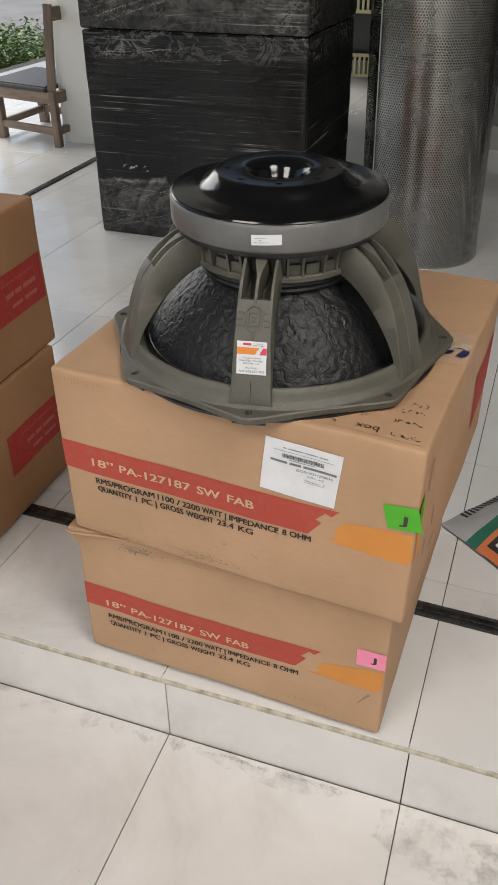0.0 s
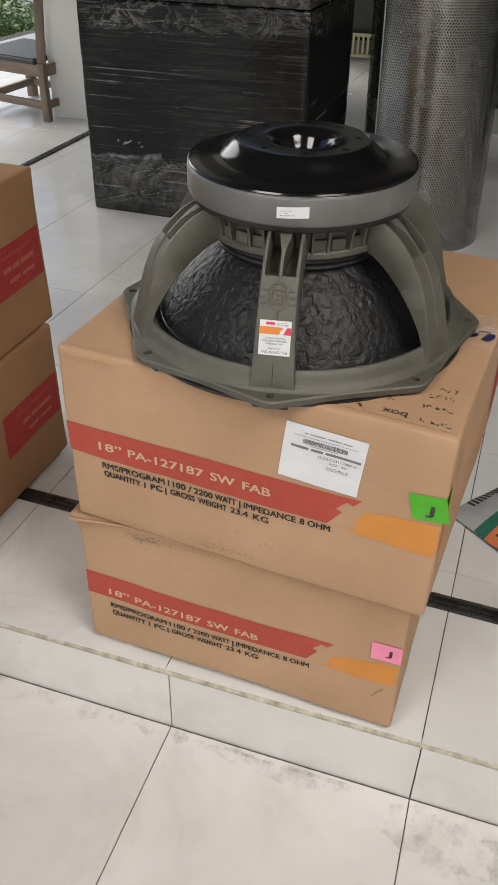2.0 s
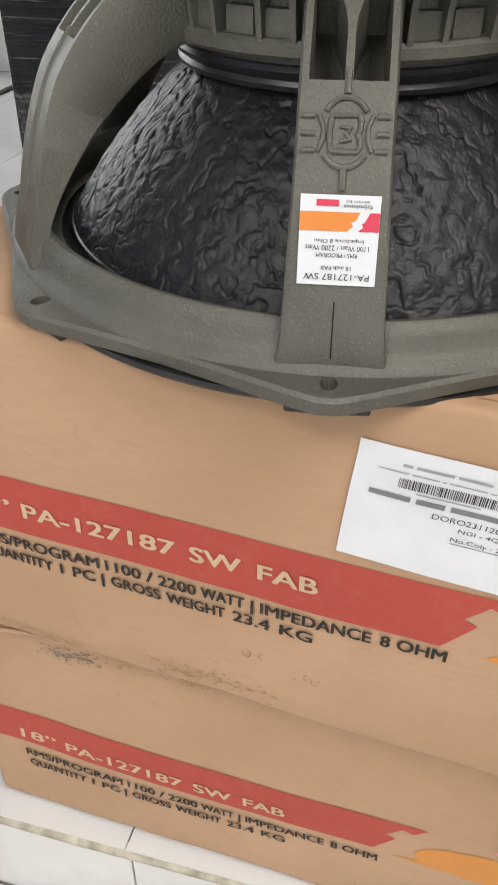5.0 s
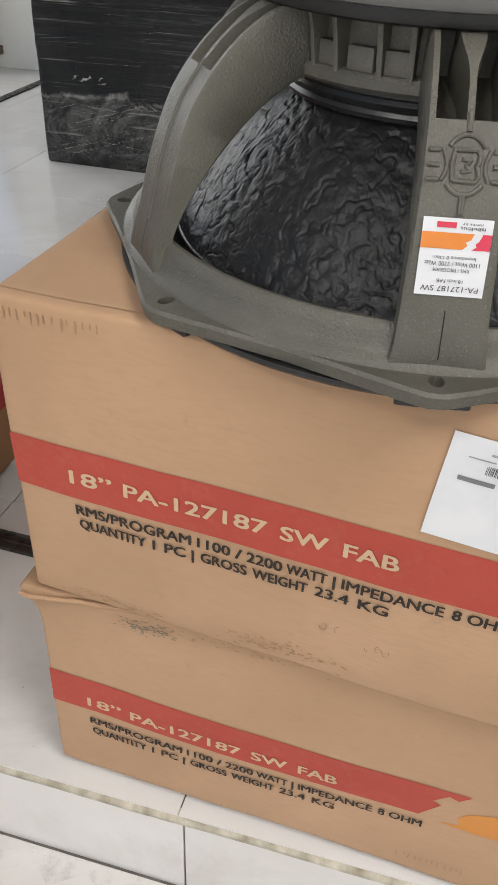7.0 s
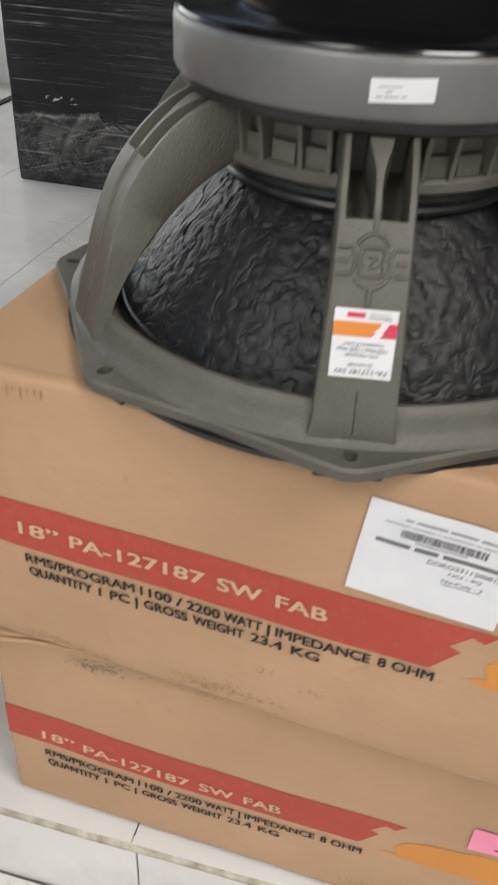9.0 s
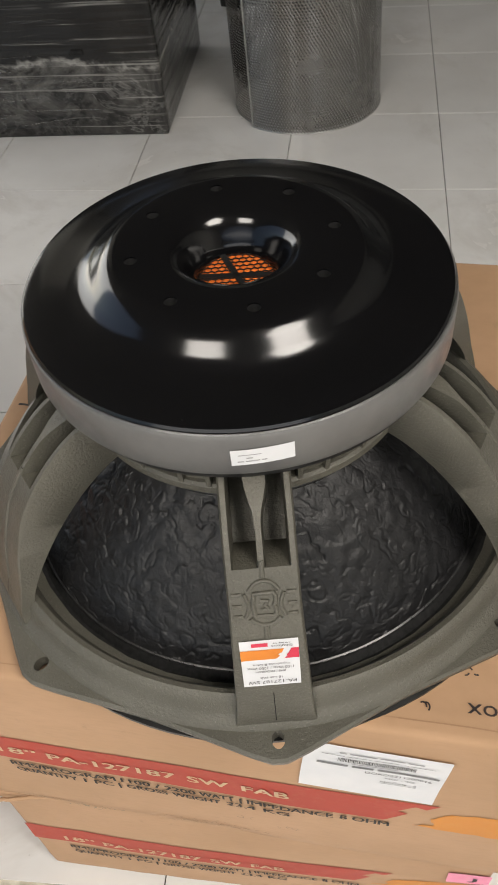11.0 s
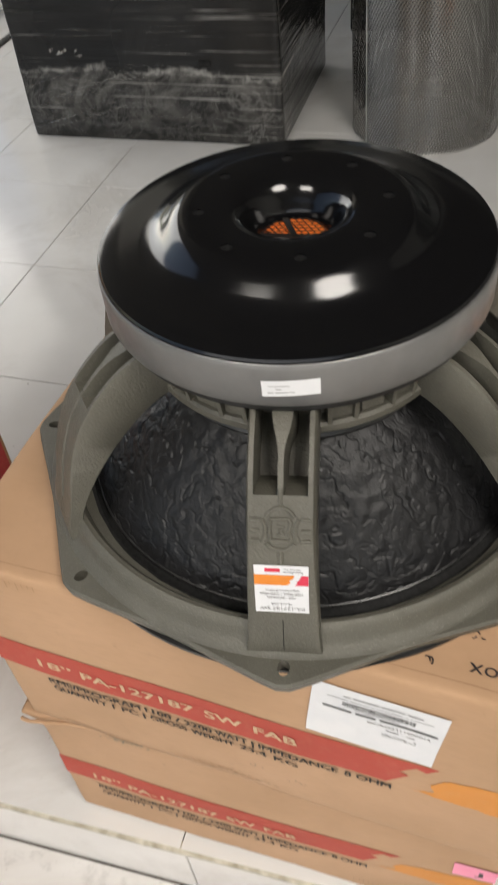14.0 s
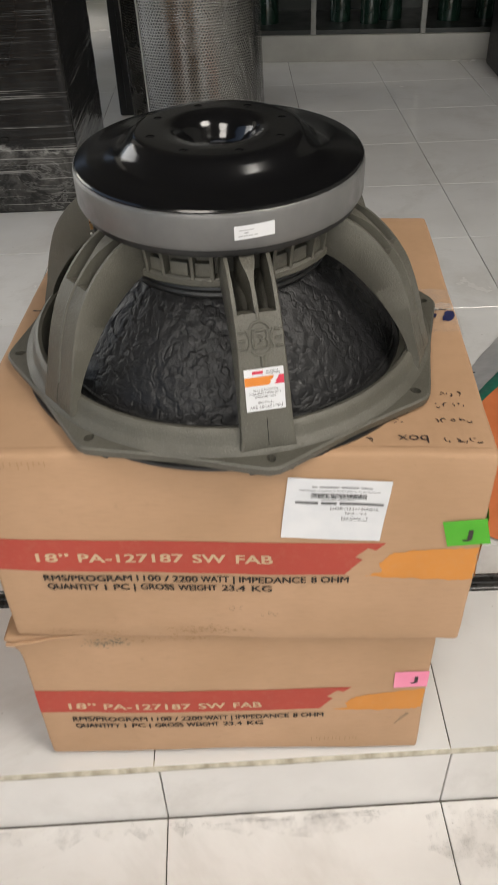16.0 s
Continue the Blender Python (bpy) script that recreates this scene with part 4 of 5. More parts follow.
def cast_line(path, thick=0.0013):
    part("emblem_stroke", tube(raised([(x, ZC + z) for x, z in path], 0.0003), thick, 8), M_CAST, speaker)


for a0, a1 in ((38, 142), (218, 322)):
    cast_line([(0.0108 * math.cos(radians(a)), 0.0122 * math.sin(radians(a))) for a in range(a0, a1 + 1, 8)])
for side_sign in (-1, 1):
    for dz in (-0.0060, 0.0, 0.0060):
        cast_line([(side_sign * 0.0128, dz), (side_sign * 0.0182, dz)])
    cast_line([(side_sign * 0.0112, -0.0064), (side_sign * 0.0092, -0.002), (side_sign * 0.0092, 0.002), (side_sign * 0.0112, 0.0064)], 0.0011)
cast_line([(-0.0058, -0.0062), (0.0050, -0.0064), (0.0064, -0.0046), (0.0060, -0.0012), (0.0050, 0.0), (0.0060, 0.0012), (0.0064, 0.0046), (0.0050, 0.0064), (-0.0058, 0.0062), (-0.0066, 0.0), (-0.0058, -0.0062)])
cast_line([(-0.0022, -0.0026), (0.0022, -0.0020), (0.0, 0.0), (0.0022, 0.0020), (-0.0022, 0.0026)], 0.0010)
cast_line([(0, -0.0122), (0, -0.0205)], 0.0017)

# sticker on the arm, upside down
stk, stk_ink = arm_surface(0.0008), arm_surface(0.0012)
S0, S1, SW = 0.5965, 0.6328, 0.0170
sticker = part("model_sticker", patch_bm(stk, -SW, S0, SW, S1, 6, 10), M_PAPER, speaker, "white, orange and red model sticker")


def upside(u, v):
    return stk_ink(SW - u * 2 * SW, S1 - v * (S1 - S0))


part("sticker_band", ragged(upside, [(0.998, 0.18), (0.998, 0.385), (0.40, 0.385), (0.37, 0.36), (0.33, 0.33), (0.36, 0.29), (0.29, 0.26), (0.25, 0.18)], 1, 0.002, 3), M_STKORANGE, sticker)
part("sticker_corner", ragged(upside, [(0.002, 0.18), (0.13, 0.18), (0.17, 0.27), (0.22, 0.30), (0.20, 0.34), (0.27, 0.385), (0.002, 0.385)], 1, 0.004, 3), M_STKRED, sticker)
part("sticker_bar", bars_bm(upside, [(0.52, 0.05, 0.80, 0.12)]), M_STKRED, sticker, smooth=False)
for text, u, v, w, hh, bold in (("series by", 0.14, 0.055, 0.30, 0.04, 0.0), ("fabulous", 0.10, 0.11, 0.36, 0.045, 0.0), ("PA-127187 SW", 0.08, 0.875, 0.84, 0.075, 0.0), ("18 inch FAB", 0.32, 0.785, 0.38, 0.05, 0.0), ("RMS / PROGRAM", 0.25, 0.64, 0.52, 0.05, 0.0), ("1100 Watt / 2200 Watt", 0.11, 0.555, 0.80, 0.06, 0.0), ("Impedance 8 Ohm", 0.18, 0.47, 0.62, 0.06, 0.0)):
    pts, faces = lettering(text, w, hh, bold)
    part("sticker_line", flat_bm(np.c_[pts[:, 0] + u, pts[:, 1] + v - 0.01], faces, upside), M_LABELINK, sticker, smooth=False)

# upper ring of the basket with ribs
part("basket_ring", lathe([(0.098, h(0.667)), (0.1115, h(0.667)), (0.1135, h(0.669)), (0.1135, h(0.674)), (0.1115, h(0.676)), (0.1045, h(0.677)), (0.1040, h(0.705)), (0.098, h(0.705))], 120, closed=True), M_CAST, speaker)
rib = bmesh.new()
tips = [(0.103, 0.672), (0.1128, 0.672), (0.1150, 0.692), (0.1190, 0.706), (0.103, 0.706)]
for y in (-0.0016, 0.0016):
    rib.faces.new([rib.verts.new((r, y, h(z))) for r, z in tips])
rib.verts.ensure_lookup_table()
for k in range(5):
    rib.faces.new([rib.verts[i] for i in (k, (k + 1) % 5, 5 + (k + 1) % 5, 5 + k)])
bmesh.ops.bevel(rib, geom=rib.edges[:], offset=0.0006, segments=1, affect="EDGES")
rib_mesh = mesh_of(rib, "ring_rib", M_CAST)
ledge_mesh = mesh_of(box_bm(0.103, -0.0085, h(0.676), 0.1095, 0.0085, h(0.689), 0.0015), "ring_ledge", M_CAST)
for a0 in range(0, 360, 60):
    for da in (-16, -7, 7, 16):
        o = new("ring_rib", rib_mesh)
        o.parent, o.matrix_local = speaker, pose(0, 0, 0, 0, 0, a0 + 30 + da)
    for da in (-12, 0, 12):
        o = new("ring_ledge", ledge_mesh)
        o.parent, o.matrix_local = speaker, pose(0, 0, 0, 0, 0, a0 + 30 + da)
# black rings of the suspension under it
part("suspension", lathe([(0.085, h(0.648)), (0.098, h(0.6485)), (0.1015, h(0.6505)), (0.1025, h(0.653)), (0.101, h(0.6555)), (0.103, h(0.657)), (0.1045, h(0.660)), (0.1035, h(0.6625)), (0.105, h(0.664)), (0.105, h(0.667)), (0.085, h(0.668))], 120), M_RUBBER, speaker, "black rubber suspension rings")

# wrinkled paper cone
CONE = ((0.086, 0.6550), (0.096, 0.6490), (0.110, 0.6375), (0.124, 0.6240), (0.138, 0.6090), (0.150, 0.5945), (0.160, 0.5815), (0.1690, 0.5690), (0.1750, 0.5600))
cone = bmesh.new()
rows_c, steps_c = 170, 1300
grid = []
for j in range(rows_c + 1):
    f = j / rows_c
    r, z = along(CONE, f)
    line = []
    for k in range(steps_c):
        a = 2 * math.pi * k / steps_c
        p = Vector((r * math.cos(a), r * math.sin(a), z)) * 100
        q = p + noise.noise_vector(p * 0.7) * 0.8 + noise.noise_vector(p * 2.1) * 0.28
        vein = max(0.0, 1 - abs(noise.noise(q * 0.55)) * 13)
        vein_b = max(0.0, 1 - abs(noise.noise(q * 0.95 + Vector((7, 1, 3)))) * 10)
        vein_c = max(0.0, 1 - abs(noise.noise(q * 2.2 + Vector((1, 6, 2)))) * 6)
        gate = max(0.0, min(1.0, 0.5 + 2.0 * noise.noise(p * 0.8 + Vector((9, 2, 5)))))
        swell = noise.noise(p * 1.2 + Vector((3, 8, 1)))
        d = min(1, f * 8) * (0.00080 * swell - 0.00105 * vein * (0.3 + 0.7 * gate) - 0.00055 * vein_b * (1 - 0.6 * gate) - 0.00016 * vein_c)
        line.append(cone.verts.new(((r + d * 0.6) * math.cos(a), (r + d * 0.6) * math.sin(a), h(z) + d * 0.8)))
    grid.append(line)
for a, b in zip(grid, grid[1:]):
    for k in range(steps_c):
        cone.faces.new((a[k], a[(k + 1) % steps_c], b[(k + 1) % steps_c], b[k]))
part("paper_cone", cone, M_CONE, speaker, "black wrinkled paper cone", angle=80)
part("cone_edge", lathe([(0.1745, h(0.5612)), (0.1757, h(0.5606)), (0.1760, h(0.5592))], 160), M_CONE_EDGE, speaker, "glossy glued edge of the cone")
part("surround", lathe([(0.1750, h(0.5600)), (0.1765, h(0.5560)), (0.1800, h(0.5535)), (0.1840, h(0.5550)), (0.1880, h(0.5560)), (0.1910, h(0.5550))], 160), M_CLOTH, speaker, "black cloth surround")

# magnet
part("front_plate", lathe([(0.06, h(0.7040)), (0.1265, h(0.7040)), (0.1295, h(0.7055)), (0.1308, h(0.7085)), (0.1308, h(0.7125)), (0.06, h(0.7125))], 120), M_BLACK, speaker, "black painted pole plate")
magnet = part("magnet", lathe([(0.06, h(0.7120)), (0.1310, h(0.7120)), (0.1335, h(0.7132)), (0.1348, h(0.7160)), (0.1348, h(0.7410)), (0.1340, h(0.7440)), (0.1320, h(0.7460)), (0.06, h(0.7460))], 160), M_MAGNET, speaker, "grey painted magnet ring")
cap_profile = [(0.0, h(0.7380)), (0.1325, h(0.7380)), (0.1330, h(0.7462)), (0.1320, h(0.7478)), (0.1290, h(0.7486)), (0.118, h(0.7494)), (0.106, h(0.7503)), (0.098, h(0.7515)), (0.0925, h(0.7539)), (0.0880, h(0.7578)), (0.0835, h(0.7627)), (0.0800, h(0.7657)), (0.0772, h(0.7674)), (0.0752, h(0.7680)), (0.0730, h(0.7682)), (0.0680, h(0.7682)), (0.056, h(0.7682)), (0.0445, h(0.7681)), (0.0405, h(0.7674)), (0.0370, h(0.7659)), (0.0335, h(0.7628)), (0.0308, h(0.7589)), (0.0285, h(0.7543)), (0.0262, h(0.7504)), (0.0238, h(0.7465)), (0.0230, h(0.7420)), (0.0, h(0.7420))]
cap = part("back_plate", lathe(cap_profile, 192), M_CAP, speaker, "glossy black pressed back plate")
holes = []
for k in range(8):
    a = radians(45 * k + 8)
    c = bmesh.new()
    bmesh.ops.create_cone(c, cap_ends=True, segments=20, radius1=0.00405, radius2=0.00405, depth=0.03, matrix=pose(0.0625 * math.cos(a), 0.0625 * math.sin(a), h(0.772)))
    holes.append(c)
cut(cap, holes)
for k in range(8):
    part("bolt_socket", lathe([(0.0, h(0.7600)), (0.0040, h(0.7600)), (0.0040, h(0.7672))], 20), M_SHADOWHOLE, speaker, m=pose(0.0625 * math.cos(radians(45 * k + 8)), 0.0625 * math.sin(radians(45 * k + 8)), 0))
part("edge_line", lathe([(0.1338, h(0.7444)), (0.1341, h(0.7449)), (0.1336, h(0.7454))], 160), M_BRIGHTRIM, speaker, "thin bare metal line round the plate")
vent = part("vent_cloth", lathe([(0.0, h(0.7428)), (0.0256, h(0.7428))], 48), M_FOAM, speaker, "orange vent cloth")
# hexagon wire mesh over the vent
mesh_bm = bmesh.new()
hx = 0.0026
done = set()
for i in range(-12, 13):
    for j in range(-12, 13):
        cx, cy = hx * 1.5 * i, hx * math.sqrt(3) * (j + 0.5 * (i % 2))
        for k in range(6):
            p = (cx + hx * math.cos(math.pi / 3 * k), cy + hx * math.sin(math.pi / 3 * k))
            q = (cx + hx * math.cos(math.pi / 3 * (k + 1)), cy + hx * math.sin(math.pi / 3 * (k + 1)))
            key = frozenset(((round(p[0], 5), round(p[1], 5)), (round(q[0], 5), round(q[1], 5))))
            if key in done or max(math.hypot(*p), math.hypot(*q)) > 0.0256:
                continue
            done.add(key)
            tube([(*p, h(0.7440)), (*q, h(0.7440))], 0.00042, 4, mesh_bm)
part("vent_mesh", mesh_bm, M_BLACK, vent, "black hexagon wire mesh", smooth=False)
for a in (20, 85):
    part("vent_bar", box_bm(-0.0255, -0.0018, h(0.7430), 0.0255, 0.0018, h(0.7446)), M_BLACK, vent, m=pose(0, 0, 0, 0, 0, a))

# small white label on the magnet's edge
def ring_face(off):
    return lambda u, v: Vector(((0.1348 + off) * math.cos(u / 0.1348), (0.1348 + off) * math.sin(u / 0.1348), h(v)))


mag_label = part("magnet_label", patch_bm(skew(ring_face(0.0005), (-0.0105, 0.7345), (0.0235, 0.7360), (-0.0105, 0.7225)), 0, 0, 1, 1, 14, 2), M_PAPER, speaker, "small white serial label")
part("label_bars", bars_bm(skew(ring_face(0.0008), (-0.0105, 0.7345), (0.0235, 0.7360), (-0.0105, 0.7225)), word_bars(0.10, 0.22, 0.07, (0.1, 0.22, 0.08), 0.03) + word_bars(0.24, 0.42, 0.08, (0.1,), 0.0) + word_bars(0.12, 0.64, 0.05, (0.36,), 0.0)), M_FAINT, mag_label, smooth=False)

# terminal and lead wire on the far-left arm gap
terminal = part("terminal_block", box_bm(0.116, -0.008, h(0.672), 0.124, 0.008, h(0.700), 0.001), M_BLACK, speaker, "small black terminal block", m=pose(0, 0, 0, 0, 0, -92))
part("terminal_tab", box_bm(0.1245, -0.006, h(0.684), 0.1275, -0.001, h(0.704), 0.0005, 1), M_BRASS, terminal, "brass tab")
part("terminal_tab", box_bm(0.1245, 0.001, h(0.684), 0.1275, 0.006, h(0.704), 0.0005, 1), M_BRASS, terminal, "brass tab")
lead = [Vector((0.128, -0.004, h(0.676))), Vector((0.122, -0.006, h(0.662))), Vector((0.112, -0.008, h(0.652))), Vector((0.103, -0.009, h(0.655))), Vector((0.098, -0.009, h(0.662)))]
part("lead_wire", tube(lead, 0.0012, 8), M_WIRE, speaker, "braided lead wire", m=pose(0, 0, 0, 0, 0, -92))

# ---------------------------------------------------------------- wrapped cabinets
def wrapped_cabinet(m, size, seed, label):
    w, d, hh = size
    ob = thing("wrapped_cabinet", m, label, "speaker cabinet", group="film-wrapped cabinets")

    def warp(p):
        n = noise.noise_vector(Vector((p.x * 3 + seed, p.y * 3, p.z * 14))) * 0.0022
        n += noise.noise_vector(Vector((p.x * 9 + seed, p.y * 9, p.z * 40))) * 0.0008
        return p + n
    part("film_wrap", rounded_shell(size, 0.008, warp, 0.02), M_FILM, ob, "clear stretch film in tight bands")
    # loose film gathers into creases near the top and foot
    rng = random.Random(seed)
    creases = bmesh.new()
    for _ in range(22):
        # taut pleats that run up from one corner
        x0, z0 = rng.uniform(0.0, 0.12), rng.uniform(0.02, 0.15)
        run = rng.uniform(0.08, 0.34)
        pts = [warp(Vector((x0 + run * i / 6, -0.001, z0 + run * 0.30 * i / 6 + 0.0009 * rng.uniform(-1, 1)))) for i in range(7)]
        tube(pts, rng.uniform(0.0002, 0.0005), 5, creases)
    for _ in range(46):
        x0, z0 = rng.uniform(0.0, w - 0.2), rng.uniform(0.25, hh - 0.04)
        run, rise = rng.uniform(0.04, 0.2), rng.uniform(-0.004, 0.008)
        pts = [warp(Vector((x0 + run * i / 5, -0.0006, z0 + rise * i / 5))) for i in range(6)]
        tube(pts, rng.uniform(0.00015, 0.0003), 5, creases)
    for _ in range(30):
        x0, z0 = rng.uniform(0.0, w - 0.25), (rng.uniform(hh - 0.09, hh - 0.02) if rng.random() < 0.6 else rng.uniform(0.02, 0.24))
        run, rise = rng.uniform(0.06, 0.26), rng.uniform(-0.02, 0.03)
        pts = [warp(Vector((x0 + run * i / 6, -0.001, z0 + rise * i / 6 + 0.0009 * rng.uniform(-1, 1)))) for i in range(7)]
        tube(pts, rng.uniform(0.0002, 0.0005), 5, creases)
    tagged(part("film_crease", creases, M_CREASEFILM, ob, "bright creases of loose film"), kind="stuff")
    return ob


cab = wrapped_cabinet(pose(-1.105, 1.888, 0.0, 0, 0, -0.6), (0.797, 0.62, 0.695), 5, "black cabinet wrapped in clear stretch film on the floor")
rng = random.Random(12)
for _ in range(9):
    x, z = 0.155 + rng.uniform(-0.055, 0.05), 0.250 + rng.uniform(-0.010, 0.010)
    wide, tall = rng.uniform(0.012, 0.030), rng.uniform(0.004, 0.010)
    ring = [(x, z), (x + wide * 0.5, z + tall * rng.uniform(0.2, 0.6)), (x + wide, z + tall), (x + wide * 0.6, z + tall * 1.1), (x + wide * 0.2, z + tall * 0.9)]
    part("torn_film", ragged(lambda u, v: Vector((u, -0.004 - 0.003 * math.sin(u * 300 + v * 500), v)), ring, int(x * 1e5), 0.0022, 3), M_TAPE, cab, "torn crumpled scrap of film")
part("torn_hole", box_bm(0.565, -0.004, 0.222, 0.600, 0.0, 0.236, 0.003), M_SHADOWHOLE, cab, "dark torn hole in the film")
wrapped_cabinet(pose(-1.110, 1.892, 0.697, 0, 0, -1.2), (0.800, 0.62, 0.70), 9, "black cabinet wrapped in clear film on another cabinet")

# ---------------------------------------------------------------- perforated sheet roll
roll = thing("perforated_sheet_roll", pose(0.066, 2.078, 0.0), "standing roll of grey perforated steel sheet", "metal roll")
me = bpy.data.meshes.new("rolled_sheet")
turns, n, tall = 1.35, 170, 1.25
vs, fs, uvs = [], [], []
s = 0.0
def sheet_point(r, a, z):
    """The roll leans a little towards its top."""
    k = 1 - 0.005 * z
    return (r * k * math.cos(a) - 0.025 * z, r * k * math.sin(a), z)


for i in range(n + 1):
    f = i / n
    a = radians(230) - 2 * math.pi * turns * (f - 1)
    r = 0.196 + 0.022 * f
    if i:
        s += r * 2 * math.pi * turns / n
    vs += [sheet_point(r, a, 0.002), sheet_point(r, a, tall)]
    uvs.append(s)
for i in range(n):
    fs.append((2 * i, 2 * i + 2, 2 * i + 3, 2 * i + 1))
me.from_pydata(vs, [], fs)
layer = me.uv_layers.new(name="UVMap")
for p in me.polygons:
    for li in p.loop_indices:
        vi = me.loops[li].vertex_index
        layer.data[li].uv = (uvs[vi // 2], 0.002 if vi % 2 == 0 else tall)
me.materials.append(M_PERF)
me.polygons.foreach_set("use_smooth", [True] * len(me.polygons))
sheet = new("rolled_sheet", me)
sheet.parent = roll
edge = tube([sheet_point(0.2185, radians(230), z * tall / 8 + 0.002) for z in range(9)], 0.0022, 6)
part("sheet_edge", edge, M_STEELIN, roll, "bright cut edge of the sheet")
hem = tube([sheet_point(0.197 + 0.022 * k / 80, radians(230) - 2 * math.pi * turns * (k / 80 - 1), 0.0022) for k in range(81)], 0.0016, 6)
part("sheet_hem", hem, M_STEELIN, roll, "plain unperforated foot of the sheet")

# ---------------------------------------------------------------- chair
chair = thing("wooden_chair", pose(-1.925, 2.97, 0.0), "low weathered wooden chair with a dark seat", "chair")
A, E, D, B = Vector((0, 0, 0)), Vector((-0.40, 0.10, 0)), Vector((0.015, 0.40, 0)), Vector((-0.385, 0.50, 0))


def bar(name, p, q, wx, wy, label=""):
    way = (Vector(q) - Vector(p))
    m = Matrix.Translation(p) @ way.to_track_quat("Z", "X").to_matrix().to_4x4()
    return part(name, box_bm(-wx / 2, -wy / 2, 0, wx / 2, wy / 2, way.length, 0.004), M_WOOD, chair, label, m=m)


for foot, lean in ((A, Vector((0.03, 0.01, 0.655))), (D, Vector((0.03, 0.01, 0.655)))):
    bar("back_leg", foot, foot + Vector((0.0, 0.0, 0.27)), 0.036, 0.036)
    bar("back_post", foot + Vector((0, 0, 0.27)), foot + lean, 0.040, 0.028)
for foot in (E, B):
    bar("front_leg", foot, foot + Vector((0, 0, 0.25)), 0.045, 0.045)
up = Vector((0, 0, 1))
for p, q in ((A, E), (D, B), (A, D), (E, B)):
    bar("seat_rail", p + up * 0.235, q + up * 0.235, 0.055, 0.03)
    bar("stretcher", p + up * 0.075, q + up * 0.075, 0.035, 0.025)
bar("top_rail", A + Vector((0.03, 0.01, 0.61)), D + Vector((0.03, 0.01, 0.61)), 0.06, 0.025)
seat = bmesh.new()
corners = [A + Vector((-0.03, -0.02, 0)), D + Vector((-0.03, 0.02, 0)), B + Vector((-0.03, 0.02, 0)), E + Vector((-0.03, -0.02, 0))]
lower = [seat.verts.new(c + up * 0.263) for c in corners]
upper = [seat.verts.new(c + up * 0.290) for c in corners]
seat.faces.new(lower)
seat.faces.new(upper)
for k in range(4):
    seat.faces.new((lower[k], lower[(k + 1) % 4], upper[(k + 1) % 4], upper[k]))
bmesh.ops.bevel(seat, geom=seat.edges[:], offset=0.008, segments=3, affect="EDGES")
part("seat", seat, M_SEAT, chair, "dark worn seat pad")

# ---------------------------------------------------------------- display cabinet at the back
case = thing("display_cabinet", pose(-0.55, 3.67, 0.0, 0, 0, -6.5), "dark glass display cabinet on a grey plinth", "cabinet")
part("plinth", box_bm(0.75, 0, 0.0, 3.9, 0.5, 0.115, 0.004), M_PLINTH, case, "grey painted plinth")
part("case_back", box_bm(0.75, 0.47, 0.115, 3.9, 0.50, 1.9), M_SHELF, case)
part("case_floor", box_bm(0.75, 0.02, 0.115, 3.9, 0.47, 0.135), M_SHELF, case)
part("case_shelf", box_bm(0.75, 0.06, 0.52, 3.9, 0.47, 0.54), M_SHELF, case)
part("case_top", box_bm(0.75, 0.0, 1.9, 3.9, 0.50, 1.94), M_SHELF, case)
for x in (0.76, 1.15, 1.66, 2.2, 2.8, 3.4, 3.88):
    part("case_post", box_bm(x - 0.012, 0.004, 0.116, x + 0.012, 0.03, 1.9, 0.002), M_METALPOST, case)


def bottle(x, y, z, r, tall):
    ob = thing("dark_bottle", pose(-0.55, 3.67, 0.0, 0, 0, -6.5) @ pose(x, y, z), "dark green glass bottle in the display cabinet", "bottle", group="bottles in the cabinet")
    part("bottle_body", lathe([(0, 0), (r, 0), (r, tall * 0.6), (r * 0.8, tall * 0.68), (r * 0.35, tall * 0.76), (r * 0.35, tall * 0.93), (0, tall * 0.93)], 24), M_GLASSBOTTLE, ob)
    part("bottle_cap", lathe([(0, tall * 0.93), (r * 0.4, tall * 0.93), (r * 0.4, tall), (0, tall)], 16), M_BLACK, ob)


for i, (x, y, r, tall) in enumerate(((0.92, 0.20, 0.06, 0.26), (1.28, 0.22, 0.05, 0.3), (1.42, 0.16, 0.045, 0.25), (1.52, 0.25, 0.06, 0.34), (1.80, 0.2, 0.055, 0.3), (1.98, 0.24, 0.05, 0.27), (2.4, 0.2, 0.06, 0.32))):
    bottle(x, y, 0.136, r, tall)

dark_box = thing("black_cabinet", pose(1.36, 2.98, 0, 0, 0, -4), "plain black cabinet on the tiles", "speaker cabinet")
part("cabinet_body", box_bm(0, 0, 0.0, 0.5, 0.42, 0.62, 0.01), M_BLACK, dark_box)
part("grille", box_bm(0.03, -0.012, 0.03, 0.47, -0.001, 0.59, 0.004), M_RUBBER, dark_box)

tall_box = thing("black_cabinet", pose(-0.275, 2.83, 0, 0, 0, 0), "tall black cabinet behind the steel roll", "speaker cabinet")
part("cabinet_body", box_bm(0, 0, 0.0, 0.40, 0.40, 1.30, 0.01), M_BLACK, tall_box)
part("grille", box_bm(0.03, -0.012, 0.03, 0.37, -0.001, 1.27, 0.004), M_RUBBER, tall_box)

